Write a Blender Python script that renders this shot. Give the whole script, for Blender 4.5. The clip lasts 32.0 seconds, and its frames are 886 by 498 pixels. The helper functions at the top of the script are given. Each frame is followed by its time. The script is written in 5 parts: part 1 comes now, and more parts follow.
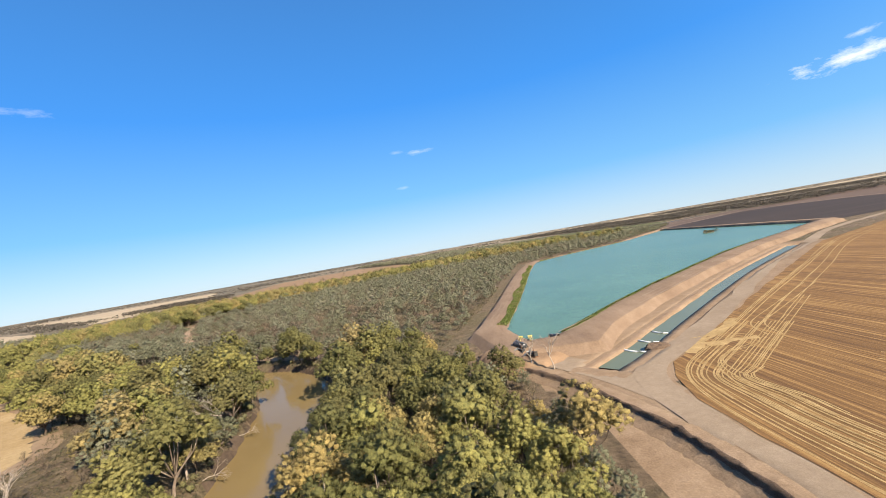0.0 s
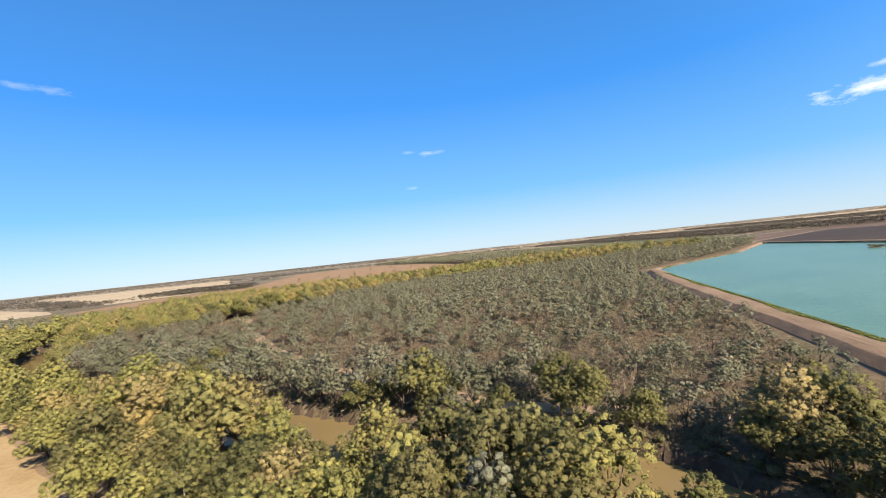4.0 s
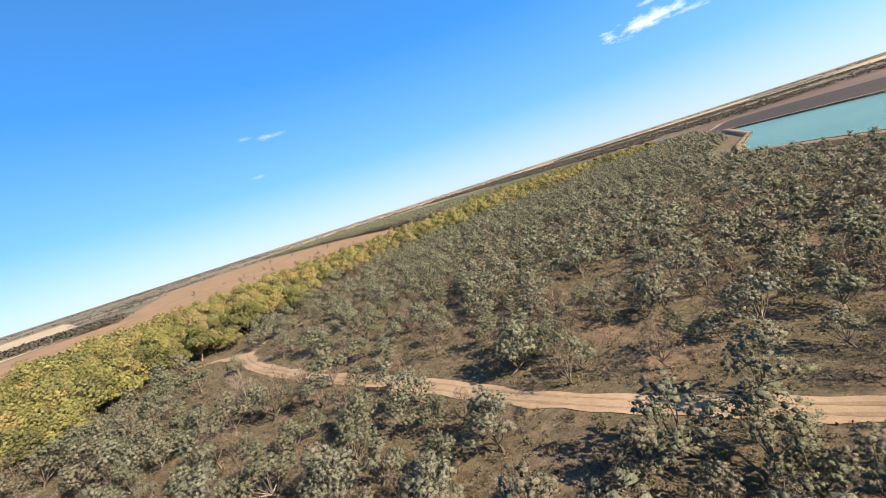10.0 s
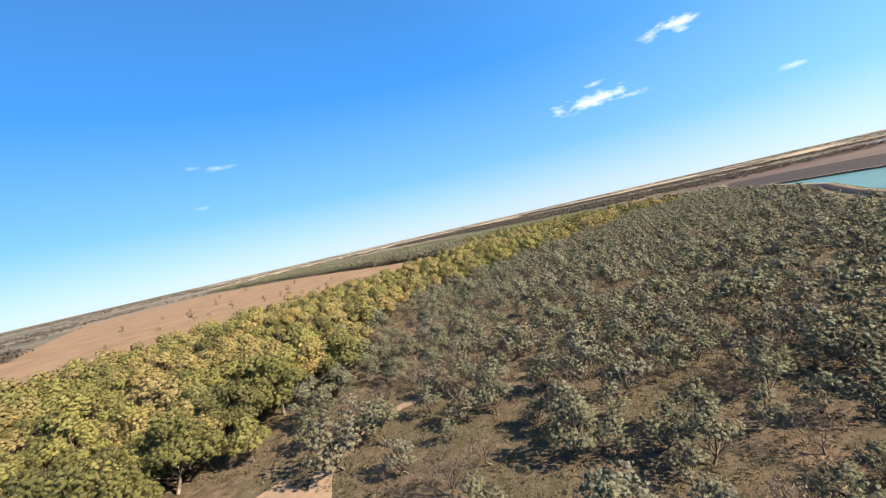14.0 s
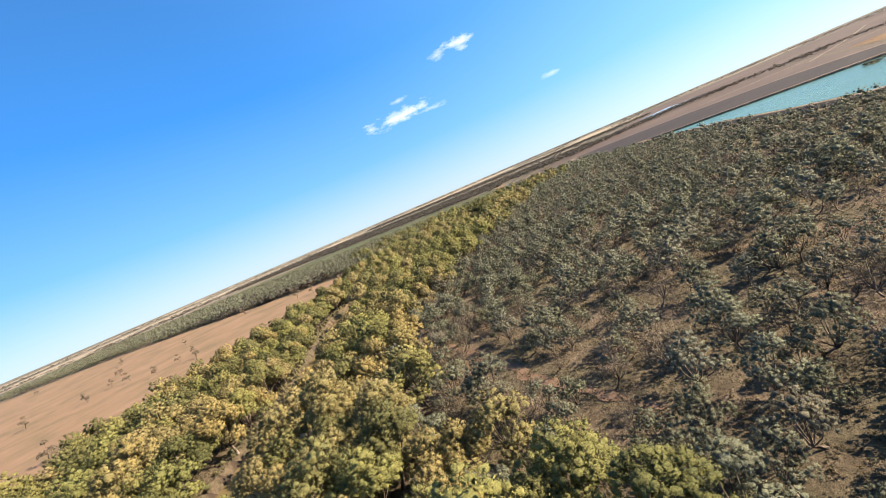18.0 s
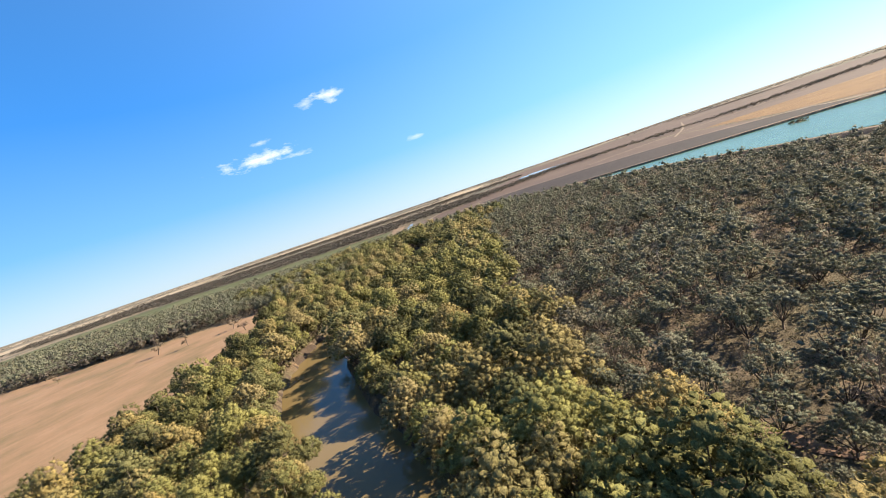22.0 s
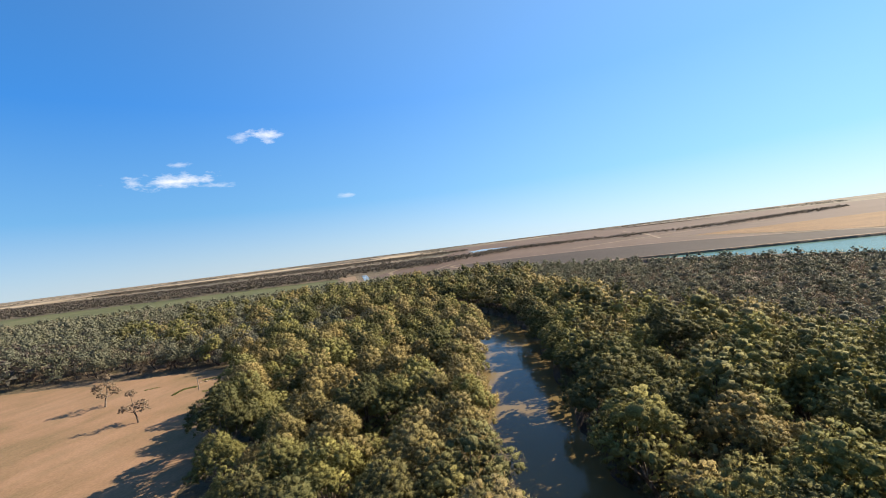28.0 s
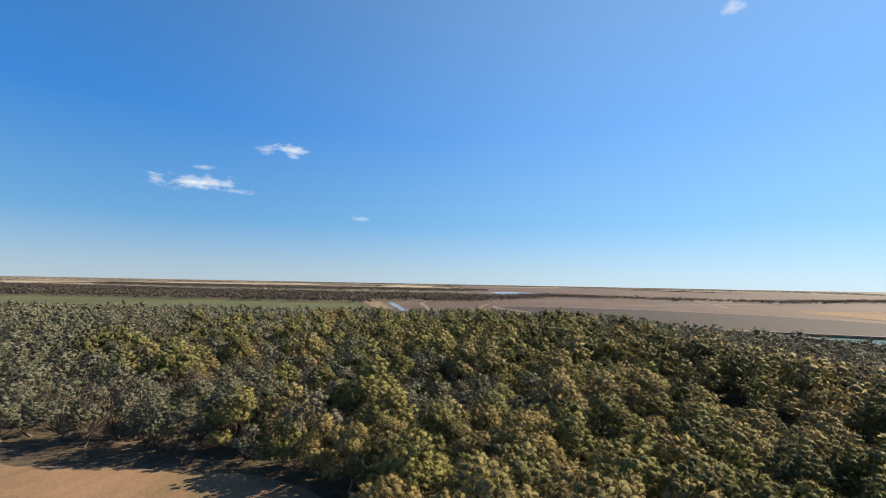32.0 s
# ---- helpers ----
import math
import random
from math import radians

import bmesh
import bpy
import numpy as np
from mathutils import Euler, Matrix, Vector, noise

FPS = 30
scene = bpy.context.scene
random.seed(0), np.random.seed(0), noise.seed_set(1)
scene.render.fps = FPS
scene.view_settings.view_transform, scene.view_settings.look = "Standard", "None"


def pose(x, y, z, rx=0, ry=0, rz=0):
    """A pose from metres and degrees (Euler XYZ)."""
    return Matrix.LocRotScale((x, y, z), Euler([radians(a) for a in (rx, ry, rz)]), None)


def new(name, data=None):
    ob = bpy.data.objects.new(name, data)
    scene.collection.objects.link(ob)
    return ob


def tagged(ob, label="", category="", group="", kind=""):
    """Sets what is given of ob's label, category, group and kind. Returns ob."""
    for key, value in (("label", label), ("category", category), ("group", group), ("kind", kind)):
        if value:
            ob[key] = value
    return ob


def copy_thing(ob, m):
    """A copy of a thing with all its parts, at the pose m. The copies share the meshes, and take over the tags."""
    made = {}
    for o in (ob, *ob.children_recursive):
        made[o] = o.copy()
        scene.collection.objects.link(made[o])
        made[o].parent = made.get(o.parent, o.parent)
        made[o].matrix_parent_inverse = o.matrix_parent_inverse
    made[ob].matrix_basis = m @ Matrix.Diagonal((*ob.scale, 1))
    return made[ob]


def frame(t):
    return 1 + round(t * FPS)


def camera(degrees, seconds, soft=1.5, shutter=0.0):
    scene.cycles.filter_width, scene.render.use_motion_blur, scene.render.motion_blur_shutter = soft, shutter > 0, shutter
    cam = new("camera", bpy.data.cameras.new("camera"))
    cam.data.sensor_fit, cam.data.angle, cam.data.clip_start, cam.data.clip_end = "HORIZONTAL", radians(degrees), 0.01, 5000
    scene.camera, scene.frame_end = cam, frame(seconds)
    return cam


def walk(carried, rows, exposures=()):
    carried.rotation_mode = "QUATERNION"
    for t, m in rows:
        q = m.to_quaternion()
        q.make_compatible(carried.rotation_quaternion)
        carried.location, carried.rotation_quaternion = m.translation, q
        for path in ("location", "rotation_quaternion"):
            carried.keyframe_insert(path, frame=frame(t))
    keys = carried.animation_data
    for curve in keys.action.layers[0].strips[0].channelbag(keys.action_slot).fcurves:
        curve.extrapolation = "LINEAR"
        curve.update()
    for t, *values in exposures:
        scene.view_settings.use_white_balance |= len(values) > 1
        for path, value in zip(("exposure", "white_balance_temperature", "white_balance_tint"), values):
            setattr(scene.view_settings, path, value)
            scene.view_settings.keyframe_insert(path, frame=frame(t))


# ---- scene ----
cam = camera(90.71, 32.0, soft=0.5)
# seconds, place in metres, turn in degrees
PATH = [
    (0.0, -0.00, -0.00, 28.07, 89.70, 9.96, -0.05),
    (0.5, -7.94, 8.63, 28.62, 90.74, 8.21, -0.24),
    (1.0, -15.93, 17.19, 29.16, 91.86, 6.58, 0.31),
    (1.5, -24.13, 25.57, 29.65, 92.01, 5.16, 1.34),
    (2.0, -32.65, 33.85, 30.11, 91.86, 2.65, 3.01),
    (2.5, -41.33, 41.74, 30.49, 91.13, 1.52, 4.19),
    (3.0, -50.21, 49.35, 30.81, 90.93, 2.78, 3.76),
    (3.5, -59.32, 56.79, 31.06, 90.24, 4.68, 2.11),
    (5.5, -100.08, 84.30, 30.96, 89.95, 8.21, -1.52),
    (6.0, -108.18, 93.77, 31.04, 89.80, 8.90, -1.98),
    (6.5, -116.00, 103.62, 31.13, 89.30, 9.60, -3.41),
    (7.0, -123.60, 113.84, 31.24, 88.86, 9.65, -5.44),
    (7.5, -130.94, 124.34, 31.33, 88.04, 10.37, -7.73),
    (8.0, -138.01, 134.90, 31.42, 86.48, 12.14, -10.07),
    (8.5, -144.77, 145.50, 31.51, 85.84, 12.97, -11.86),
    (9.0, -151.33, 156.29, 31.62, 84.76, 14.07, -13.66),
    (9.5, -157.70, 167.49, 31.74, 83.62, 15.92, -15.77),
    (10.0, -163.67, 178.98, 31.86, 82.55, 17.76, -17.33),
    (10.5, -169.17, 190.60, 32.01, 81.54, 19.01, -18.45),
    (11.0, -174.22, 202.25, 32.16, 82.13, 18.76, -19.48),
    (11.5, -178.89, 213.96, 32.28, 83.69, 17.31, -20.62),
    (12.0, -183.30, 225.65, 32.36, 85.20, 15.96, -21.17),
    (12.5, -187.24, 237.54, 32.41, 86.44, 14.42, -20.75),
    (13.0, -190.91, 249.57, 32.42, 87.45, 12.99, -20.31),
    (13.5, -194.37, 261.71, 32.43, 87.78, 12.31, -21.26),
    (15.5, -203.52, 310.23, 33.59, 81.64, 20.82, -37.85),
    (16.0, -205.23, 322.38, 33.96, 80.72, 23.41, -39.90),
    (16.5, -206.70, 334.57, 34.33, 81.03, 23.81, -40.95),
    (17.0, -207.80, 346.88, 34.71, 82.04, 23.08, -42.22),
    (17.5, -208.31, 359.25, 35.09, 82.69, 23.58, -44.34),
    (18.0, -207.97, 371.56, 35.46, 82.54, 22.99, -46.55),
    (18.5, -206.95, 383.84, 35.81, 82.56, 21.32, -48.40),
    (19.0, -205.49, 396.06, 36.09, 83.03, 20.21, -50.71),
    (19.5, -203.59, 408.18, 36.29, 83.54, 19.81, -53.49),
    (20.0, -201.29, 420.20, 36.42, 84.14, 18.98, -56.26),
    (20.5, -198.53, 432.10, 36.46, 83.77, 18.97, -59.15),
    (21.0, -195.25, 443.81, 36.41, 83.46, 18.91, -61.76),
    (21.5, -191.38, 455.12, 36.29, 83.04, 18.86, -63.79),
    (22.0, -186.85, 465.85, 36.09, 82.69, 18.72, -65.19),
    (22.5, -181.80, 476.10, 35.82, 82.83, 18.62, -66.42),
    (23.0, -176.34, 486.05, 35.47, 82.91, 18.45, -67.45),
    (23.5, -170.59, 495.82, 35.07, 83.42, 18.79, -68.30),
    (24.0, -164.38, 505.51, 34.63, 83.87, 19.15, -68.79),
    (24.5, -157.77, 515.02, 34.19, 84.77, 17.11, -68.92),
    (25.0, -150.86, 524.38, 33.74, 85.78, 14.57, -69.35),
    (25.5, -143.86, 533.70, 33.31, 86.41, 12.41, -70.40),
    (27.5, -115.47, 572.41, 32.26, 88.60, 8.05, -75.37),
    (28.0, -107.76, 580.96, 31.82, 89.49, 7.15, -75.70),
    (28.5, -99.94, 589.57, 31.38, 90.70, 6.13, -75.94),
    (29.0, -91.89, 598.10, 30.97, 91.40, 5.92, -76.16),
    (29.5, -83.81, 606.61, 30.60, 92.01, 5.21, -76.33),
    (30.0, -75.82, 615.05, 30.32, 92.68, 3.93, -76.14),
    (30.5, -68.02, 623.29, 30.14, 93.22, 2.89, -76.10),
    (31.0, -60.46, 631.34, 30.04, 93.11, 2.58, -76.13),
    (31.5, -53.12, 639.22, 29.97, 92.91, 1.33, -75.74),
    (32.0, -45.94, 647.17, 29.90, 94.25, -1.07, -75.05),
]
walk(cam, [(t, pose(*p)) for t, *p in PATH], exposures=[(0, 1.6), (3.5, 1.62), (6, 1.72), (20, 1.76), (23, 1.68), (26, 1.62), (28, 1.38), (31, 1.14)])

# ---- world, sun ----
SUN_EL, SUN_AZ = 33.0, -50.0          # degrees; azimuth from +x towards +y
sun_dir = Vector((math.cos(radians(SUN_EL)) * math.cos(radians(SUN_AZ)),
                  math.cos(radians(SUN_EL)) * math.sin(radians(SUN_AZ)), math.sin(radians(SUN_EL))))
world = bpy.data.worlds.new("world")
scene.world = world
world.use_nodes = True
wn, wl = world.node_tree.nodes, world.node_tree.links
wn.clear()


def wmath(op, a, b=None, c=None):
    n = wn.new("ShaderNodeMath")
    n.operation = op
    for k, v in enumerate((a, b, c)):
        if v is None:
            continue
        if hasattr(v, "is_output"):
            wl.new(v, n.inputs[k])
        else:
            n.inputs[k].default_value = v
    return n.outputs[0]


def wdot(a, v):
    n = wn.new("ShaderNodeVectorMath")
    n.operation = "DOT_PRODUCT"
    wl.new(a, n.inputs[0])
    n.inputs[1].default_value = v
    return n.outputs["Value"]


sky = wn.new("ShaderNodeTexSky")
sky.sky_type = "NISHITA"
sky.sun_disc = False
sky.sun_elevation = radians(SUN_EL)
sky.sun_rotation = radians(90.0 - SUN_AZ)
sky.altitude = 100.0
sky.air_density, sky.dust_density, sky.ozone_density = 1.0, 0.15, 4.0
tint = wn.new("ShaderNodeMix")
tint.data_type, tint.blend_type = "RGBA", "MULTIPLY"
tint.inputs[0].default_value = 1.0
tint.inputs[7].default_value = (0.8, 1.0, 1.2, 1)
wl.new(sky.outputs[0], tint.inputs[6])
even = wn.new("ShaderNodeMix")
even.data_type = "RGBA"
even.inputs[0].default_value = 0.82
wl.new(tint.outputs[2], even.inputs[6])
wdir = wn.new("ShaderNodeTexCoord").outputs["Generated"]
# haze: whitish over the horizon, deep blue above
wz = wn.new("ShaderNodeSeparateXYZ")
wl.new(wdir, wz.inputs[0])
grad = wn.new("ShaderNodeValToRGB")
ge = grad.color_ramp.elements
for p in (0.12, 0.32, 0.6):
    ge.new(p)
for e, (p, c) in zip(ge, [(0.0, (4.1, 5.2, 6.2)), (0.12, (1.35, 3.65, 6.5)), (0.32, (0.36, 2.3, 6.5)), (0.6, (0.4, 1.6, 4.2)), (1.0, (0.4, 1.1, 2.6))]):
    e.position, e.color = p, (c[0] * 0.1, c[1] * 0.1, c[2] * 0.1, 1)
wl.new(wz.outputs["Z"], grad.inputs[0])
gscale = wn.new("ShaderNodeVectorMath")
gscale.operation = "SCALE"
gscale.inputs["Scale"].default_value = 10.0
wl.new(grad.outputs[0], gscale.inputs[0])
# brighter and whiter towards the sun
near_sun = wmath("POWER", wmath("MAXIMUM", wmath("ADD", wdot(wdir, sun_dir), 0.12), 0.0), 1.6)
glow = wn.new("ShaderNodeVectorMath")
glow.operation = "SCALE"
glow.inputs[0].default_value = (1.7, 2.5, 3.1)
wl.new(near_sun, glow.inputs["Scale"])
both = wn.new("ShaderNodeVectorMath")
both.operation = "ADD"
wl.new(gscale.outputs[0], both.inputs[0])
wl.new(glow.outputs[0], both.inputs[1])
wl.new(both.outputs[0], even.inputs[7])
cloud_noise = wn.new("ShaderNodeTexNoise")
cloud_noise.inputs["Scale"].default_value = 26.0
cloud_noise.inputs["Detail"].default_value = 7.0
cloud_noise.inputs["Roughness"].default_value = 0.62
cmap = wn.new("ShaderNodeMapping")
cmap.inputs["Scale"].default_value = (1.0, 1.0, 2.6)
wl.new(wdir, cmap.inputs["Vector"])
wl.new(cmap.outputs[0], cloud_noise.inputs["Vector"])
# azimuth, elevation, half width, half height, lean, density of each small cloud
CLOUDS = [(44.6, 10.85, 5.2, 0.95, 0.06, 1.0), (44.3, 12.5, 1.2, 0.35, 0.0, 0.55), (40.6, 10.2, 2.2, 0.4, 0.0, 0.5),
          (34.4, 15.6, 2.4, 0.75, -0.12, 0.95), (37.6, 15.4, 1.4, 0.5, 0.0, 0.6), (25.8, 7.9, 1.6, 0.3, 0.02, 0.45),
          (91.0, 12.6, 1.5, 0.32, 0.0, 0.4), (94.0, 12.9, 1.1, 0.22, 0.0, 0.22), (93.7, 8.4, 1.0, 0.25, 0.0, 0.2),
          (132.0, 19.2, 3.2, 0.45, -0.08, 0.28), (-19.2, 29.0, 1.0, 0.8, 0.0, 0.6)]
cover = None
for az, el, hw, hh, lean, dens in CLOUDS:
    a, e = radians(az), radians(el)
    c = Vector((math.cos(e) * math.cos(a), math.cos(e) * math.sin(a), math.sin(e)))
    e1 = Vector((math.sin(a), -math.cos(a), 0))
    e2 = e1.cross(c)
    u = (e1 * math.cos(lean) + e2 * math.sin(lean)) / math.tan(radians(hw))
    v = (e2 * math.cos(lean) - e1 * math.sin(lean)) / math.tan(radians(hh))
    du, dv, dc = wdot(wdir, u), wdot(wdir, v), wdot(wdir, c)
    r2 = wmath("ADD", wmath("MULTIPLY", du, du), wmath("MULTIPLY", dv, dv))
    body = wmath("SUBTRACT", 1.0, wmath("SQRT", r2))
    body = wmath("ADD", body, wmath("MULTIPLY", wmath("SUBTRACT", cloud_noise.outputs[0], 0.52), 3.4))
    front = wmath("GREATER_THAN", dc, 0.5)
    body = wmath("MULTIPLY", front, wmath("MULTIPLY", body, 0.9))
    body = wmath("MULTIPLY", wmath("MINIMUM", wmath("MAXIMUM", body, 0.0), 1.0), dens)
    cover = body if cover is None else wmath("MAXIMUM", cover, body)
cmix = wn.new("ShaderNodeMix")
cmix.data_type = "RGBA"
wl.new(cover, cmix.inputs["Factor"])
wl.new(even.outputs[2], cmix.inputs[6])
cmix.inputs[7].default_value = (7.6, 7.9, 8.6, 1)
bg = wn.new("ShaderNodeBackground")
bg.inputs["Strength"].default_value = 0.05
wl.new(cmix.outputs[2], bg.inputs["Color"])
wl.new(bg.outputs[0], wn.new("ShaderNodeOutputWorld").inputs["Surface"])

sun = new("sun", bpy.data.lights.new("sun", "SUN"))
sun.data.energy, sun.data.angle, sun.data.color = 5.0, radians(0.53), (1.0, 0.86, 0.66)
sun.rotation_euler = (-sun_dir).to_track_quat("-Z", "Y").to_euler()


# ---- materials ----
K = 0.58          # one level for all the base tones


def dim(tones):
    return [tuple(v * K for v in t) for t in tones]


def material(name, rough=0.9, spec=0.2):
    m = bpy.data.materials.new(name)
    m.use_nodes = True
    b = m.node_tree.nodes["Principled BSDF"]
    b.inputs["Roughness"].default_value = rough
    b.inputs["Specular IOR Level"].default_value = spec
    return m, m.node_tree.nodes, m.node_tree.links, b


def noise_node(nodes, links, vec, scale, detail=4.0, rough=0.55, stretch=None, turn=0.0):
    if stretch or turn:
        mp = nodes.new("ShaderNodeMapping")
        mp.inputs["Scale"].default_value = stretch or (1, 1, 1)
        mp.inputs["Rotation"].default_value = (0, 0, turn)
        links.new(vec, mp.inputs["Vector"])
        vec = mp.outputs[0]
    n = nodes.new("ShaderNodeTexNoise")
    n.inputs["Scale"].default_value = scale
    n.inputs["Detail"].default_value = detail
    n.inputs["Roughness"].default_value = rough
    links.new(vec, n.inputs["Vector"])
    return n.outputs[0]


def ramp(nodes, links, fac, stops, mode="LINEAR"):
    r = nodes.new("ShaderNodeValToRGB")
    r.color_ramp.interpolation = mode
    el = r.color_ramp.elements
    while len(el) < len(stops):
        el.new(0.5)
    for e, (p, c) in zip(el, stops):
        e.position, e.color = p, (*c, 1) if len(c) == 3 else c
    links.new(fac, r.inputs[0])
    return r.outputs[0]


def mix(nodes, links, fac, a, b, blend="MIX"):
    n = nodes.new("ShaderNodeMix")
    n.data_type, n.blend_type = "RGBA", blend
    for sock, v in ((n.inputs[0], fac), (n.inputs[6], a), (n.inputs[7], b)):
        if hasattr(v, "is_output"):
            links.new(v, sock)
        elif isinstance(v, (int, float)):
            sock.default_value = v
        else:
            sock.default_value = (*v, 1)
    return n.outputs[2]


def bump(nodes, links, bsdf, height, strength, distance):
    n = nodes.new("ShaderNodeBump")
    n.inputs["Strength"].default_value, n.inputs["Distance"].default_value = strength, distance
    links.new(height, n.inputs["Height"])
    links.new(n.outputs[0], bsdf.inputs["Normal"])


def position(nodes):
    return nodes.new("ShaderNodeNewGeometry").outputs["Position"]


def earth(name, dark, mid, light, big=0.03, fine=0.6, grit=6.0, relief=0.25, stretch=None, turn=0.0):
    """Bare ground of three tones, patchy at a large, a middle and a fine size."""
    m, n, l, b = material(name)
    dark, mid, light = dim((dark, mid, light))
    p = position(n)
    c1 = ramp(n, l, noise_node(n, l, p, big, 5, 0.6), [(0.36, dark), (0.52, mid), (0.66, light)])
    c2 = ramp(n, l, noise_node(n, l, p, fine, 5, 0.65, stretch, turn), [(0.3, dark), (0.55, mid), (0.75, light)])
    c = mix(n, l, 0.5, c1, c2)
    g = noise_node(n, l, p, grit, 3, 0.7)
    c = mix(n, l, 0.35, c, ramp(n, l, g, [(0.35, (0.35, 0.35, 0.35)), (0.65, (1.0, 1.0, 1.0))]), "MULTIPLY")
    l.new(c, b.inputs["Base Color"])
    bump(n, l, b, noise_node(n, l, p, fine * 2.5, 6, 0.7), 0.7, relief)
    return m


def bush_floor():
    """Leaf litter, dry grass and bare red earth; beyond the near woods broad streaks of scrub and pasture."""
    m, n, l, b = material("bush_floor")
    p = position(n)
    litter = ramp(n, l, noise_node(n, l, p, 0.5, 7, 0.72), [(0.3, (0.06, 0.041, 0.027)), (0.46, (0.17, 0.119, 0.077)),
                                                            (0.6, (0.275, 0.197, 0.128)), (0.75, (0.39, 0.287, 0.19))])
    grass = ramp(n, l, noise_node(n, l, p, 1.3, 6, 0.75), [(0.35, (0.065, 0.052, 0.028)), (0.6, (0.21, 0.17, 0.094)), (0.75, (0.32, 0.257, 0.146))])
    red = ramp(n, l, noise_node(n, l, p, 0.9, 5, 0.7), [(0.3, (0.24, 0.135, 0.083)), (0.7, (0.44, 0.27, 0.175))])
    c = mix(n, l, ramp(n, l, noise_node(n, l, p, 0.05, 5, 0.65), [(0.42, (0, 0, 0)), (0.6, (0.85, 0.85, 0.85))]), litter, grass)
    c = mix(n, l, ramp(n, l, noise_node(n, l, p, 0.035, 6, 0.7), [(0.57, (0, 0, 0)), (0.7, (0.75, 0.75, 0.75))]), c, red)
    c = mix(n, l, 1.0, c, (0.72, 0.75, 0.78), "MULTIPLY")
    # far plain: scrub and pasture streaks, paled so the colour carries distance haze
    dist = n.new("ShaderNodeVectorMath")
    dist.operation = "DISTANCE"
    l.new(p, dist.inputs[0])
    dist.inputs[1].default_value = (0, 400, 0)
    far = n.new("ShaderNodeMapRange")
    far.inputs[1].default_value, far.inputs[2].default_value = 500, 900
    l.new(dist.outputs["Value"], far.inputs[0])
    plain = ramp(n, l, noise_node(n, l, p, 0.004, 5, 0.6, (0.35, 1.0, 1.0), radians(25)),
                 [(0.4, (0.1, 0.092, 0.068)), (0.5, (0.15, 0.128, 0.095)), (0.58, (0.24, 0.19, 0.138)), (0.66, (0.34, 0.27, 0.195))])
    c = mix(n, l, far.outputs[0], c, plain)
    c = mix(n, l, 1.0, c, (0.8, 0.78, 0.75), "MULTIPLY")
    l.new(c, b.inputs["Base Color"])
    bump(n, l, b, noise_node(n, l, p, 2.2, 6, 0.75), 1.0, 0.5)
    return m


def stubble(name, light, mid, dark, turn, line=0.55):
    """Cut straw in drill rows, with paler header strips and worn soil between."""
    m, n, l, b = material(name)
    dark, mid, light = dim((dark, mid, light))
    p = position(n)
    rows = noise_node(n, l, p, line, 4, 0.6, (1.0, 0.012, 1.0), turn)
    wide = noise_node(n, l, p, line * 0.22, 3, 0.6, (1.0, 0.01, 1.0), turn)
    patch = noise_node(n, l, p, 0.02, 5, 0.6)
    grain = noise_node(n, l, p, 3.0, 4, 0.7)
    v = mix(n, l, 0.3, rows, wide)
    v = mix(n, l, 0.18, v, patch)
    v = mix(n, l, 0.16, v, grain)
    l.new(ramp(n, l, v, [(0.4, dark), (0.5, mid), (0.58, light)]), b.inputs["Base Color"])
    bump(n, l, b, rows, 0.6, 0.3)
    return m


def foliage(name, tones, by_tree=True):
    """Leaves: tones from tree to tree, and from leaf clump to leaf clump, with shaded gaps painted between blades."""
    m, n, l, b = material(name, 0.7, 0.1)
    tones = dim(tones)
    p = position(n)
    if by_tree:
        own = n.new("ShaderNodeAttribute")
        own.attribute_name = "tone"
        add = n.new("ShaderNodeMath")
        add.operation = "ADD"
        l.new(own.outputs["Fac"], add.inputs[0])
        l.new(n.new("ShaderNodeObjectInfo").outputs["Random"], add.inputs[1])
        pick = n.new("ShaderNodeMath")
        pick.operation = "FRACT"
        l.new(add.outputs[0], pick.inputs[0])
        which = pick.outputs[0]
    else:
        v = n.new("ShaderNodeTexVoronoi")
        v.inputs["Scale"].default_value = 0.16
        l.new(p, v.inputs["Vector"])
        sep = n.new("ShaderNodeSeparateColor")
        l.new(v.outputs["Color"], sep.inputs[0])
        which = sep.outputs[0]
    k = len(tones)
    tree = ramp(n, l, which, [(0.05 + 0.9 * i / (k - 1), t) for i, t in enumerate(tones)])
    isl = n.new("ShaderNodeNewGeometry").outputs["Random Per Island"]
    leaf = ramp(n, l, isl, [(0.0, (0.84, 0.86, 0.86)), (0.5, (1.0, 1.0, 1.0)), (1.0, (1.16, 1.14, 1.1))])
    c = mix(n, l, 1.0, tree, leaf, "MULTIPLY")
    clump = ramp(n, l, noise_node(n, l, p, 0.55, 3, 0.6), [(0.35, (0.85, 0.87, 0.88)), (0.65, (1.12, 1.1, 1.0))])
    c = mix(n, l, 0.8, c, clump, "MULTIPLY")
    leafy = noise_node(n, l, p, 4.2, 3, 0.8)
    # shade in the gaps between leaves put into the colour, following the bump
    fine = ramp(n, l, leafy, [(0.34, (0.66, 0.66, 0.66)), (0.48, (1.0, 1.0, 1.0)), (0.62, (1.34, 1.32, 1.26))])
    c = mix(n, l, 0.95, c, fine, "MULTIPLY")
    l.new(c, b.inputs["Base Color"])
    bump(n, l, b, leafy, 0.8, 0.3)
    tr = n.new("ShaderNodeBsdfTranslucent")
    l.new(c, tr.inputs["Color"])
    ms = n.new("ShaderNodeMixShader")
    ms.inputs[0].default_value = 0.22
    l.new(b.outputs[0], ms.inputs[1])
    l.new(tr.outputs[0], ms.inputs[2])
    l.new(ms.outputs[0], n["Material Output"].inputs["Surface"])
    return m


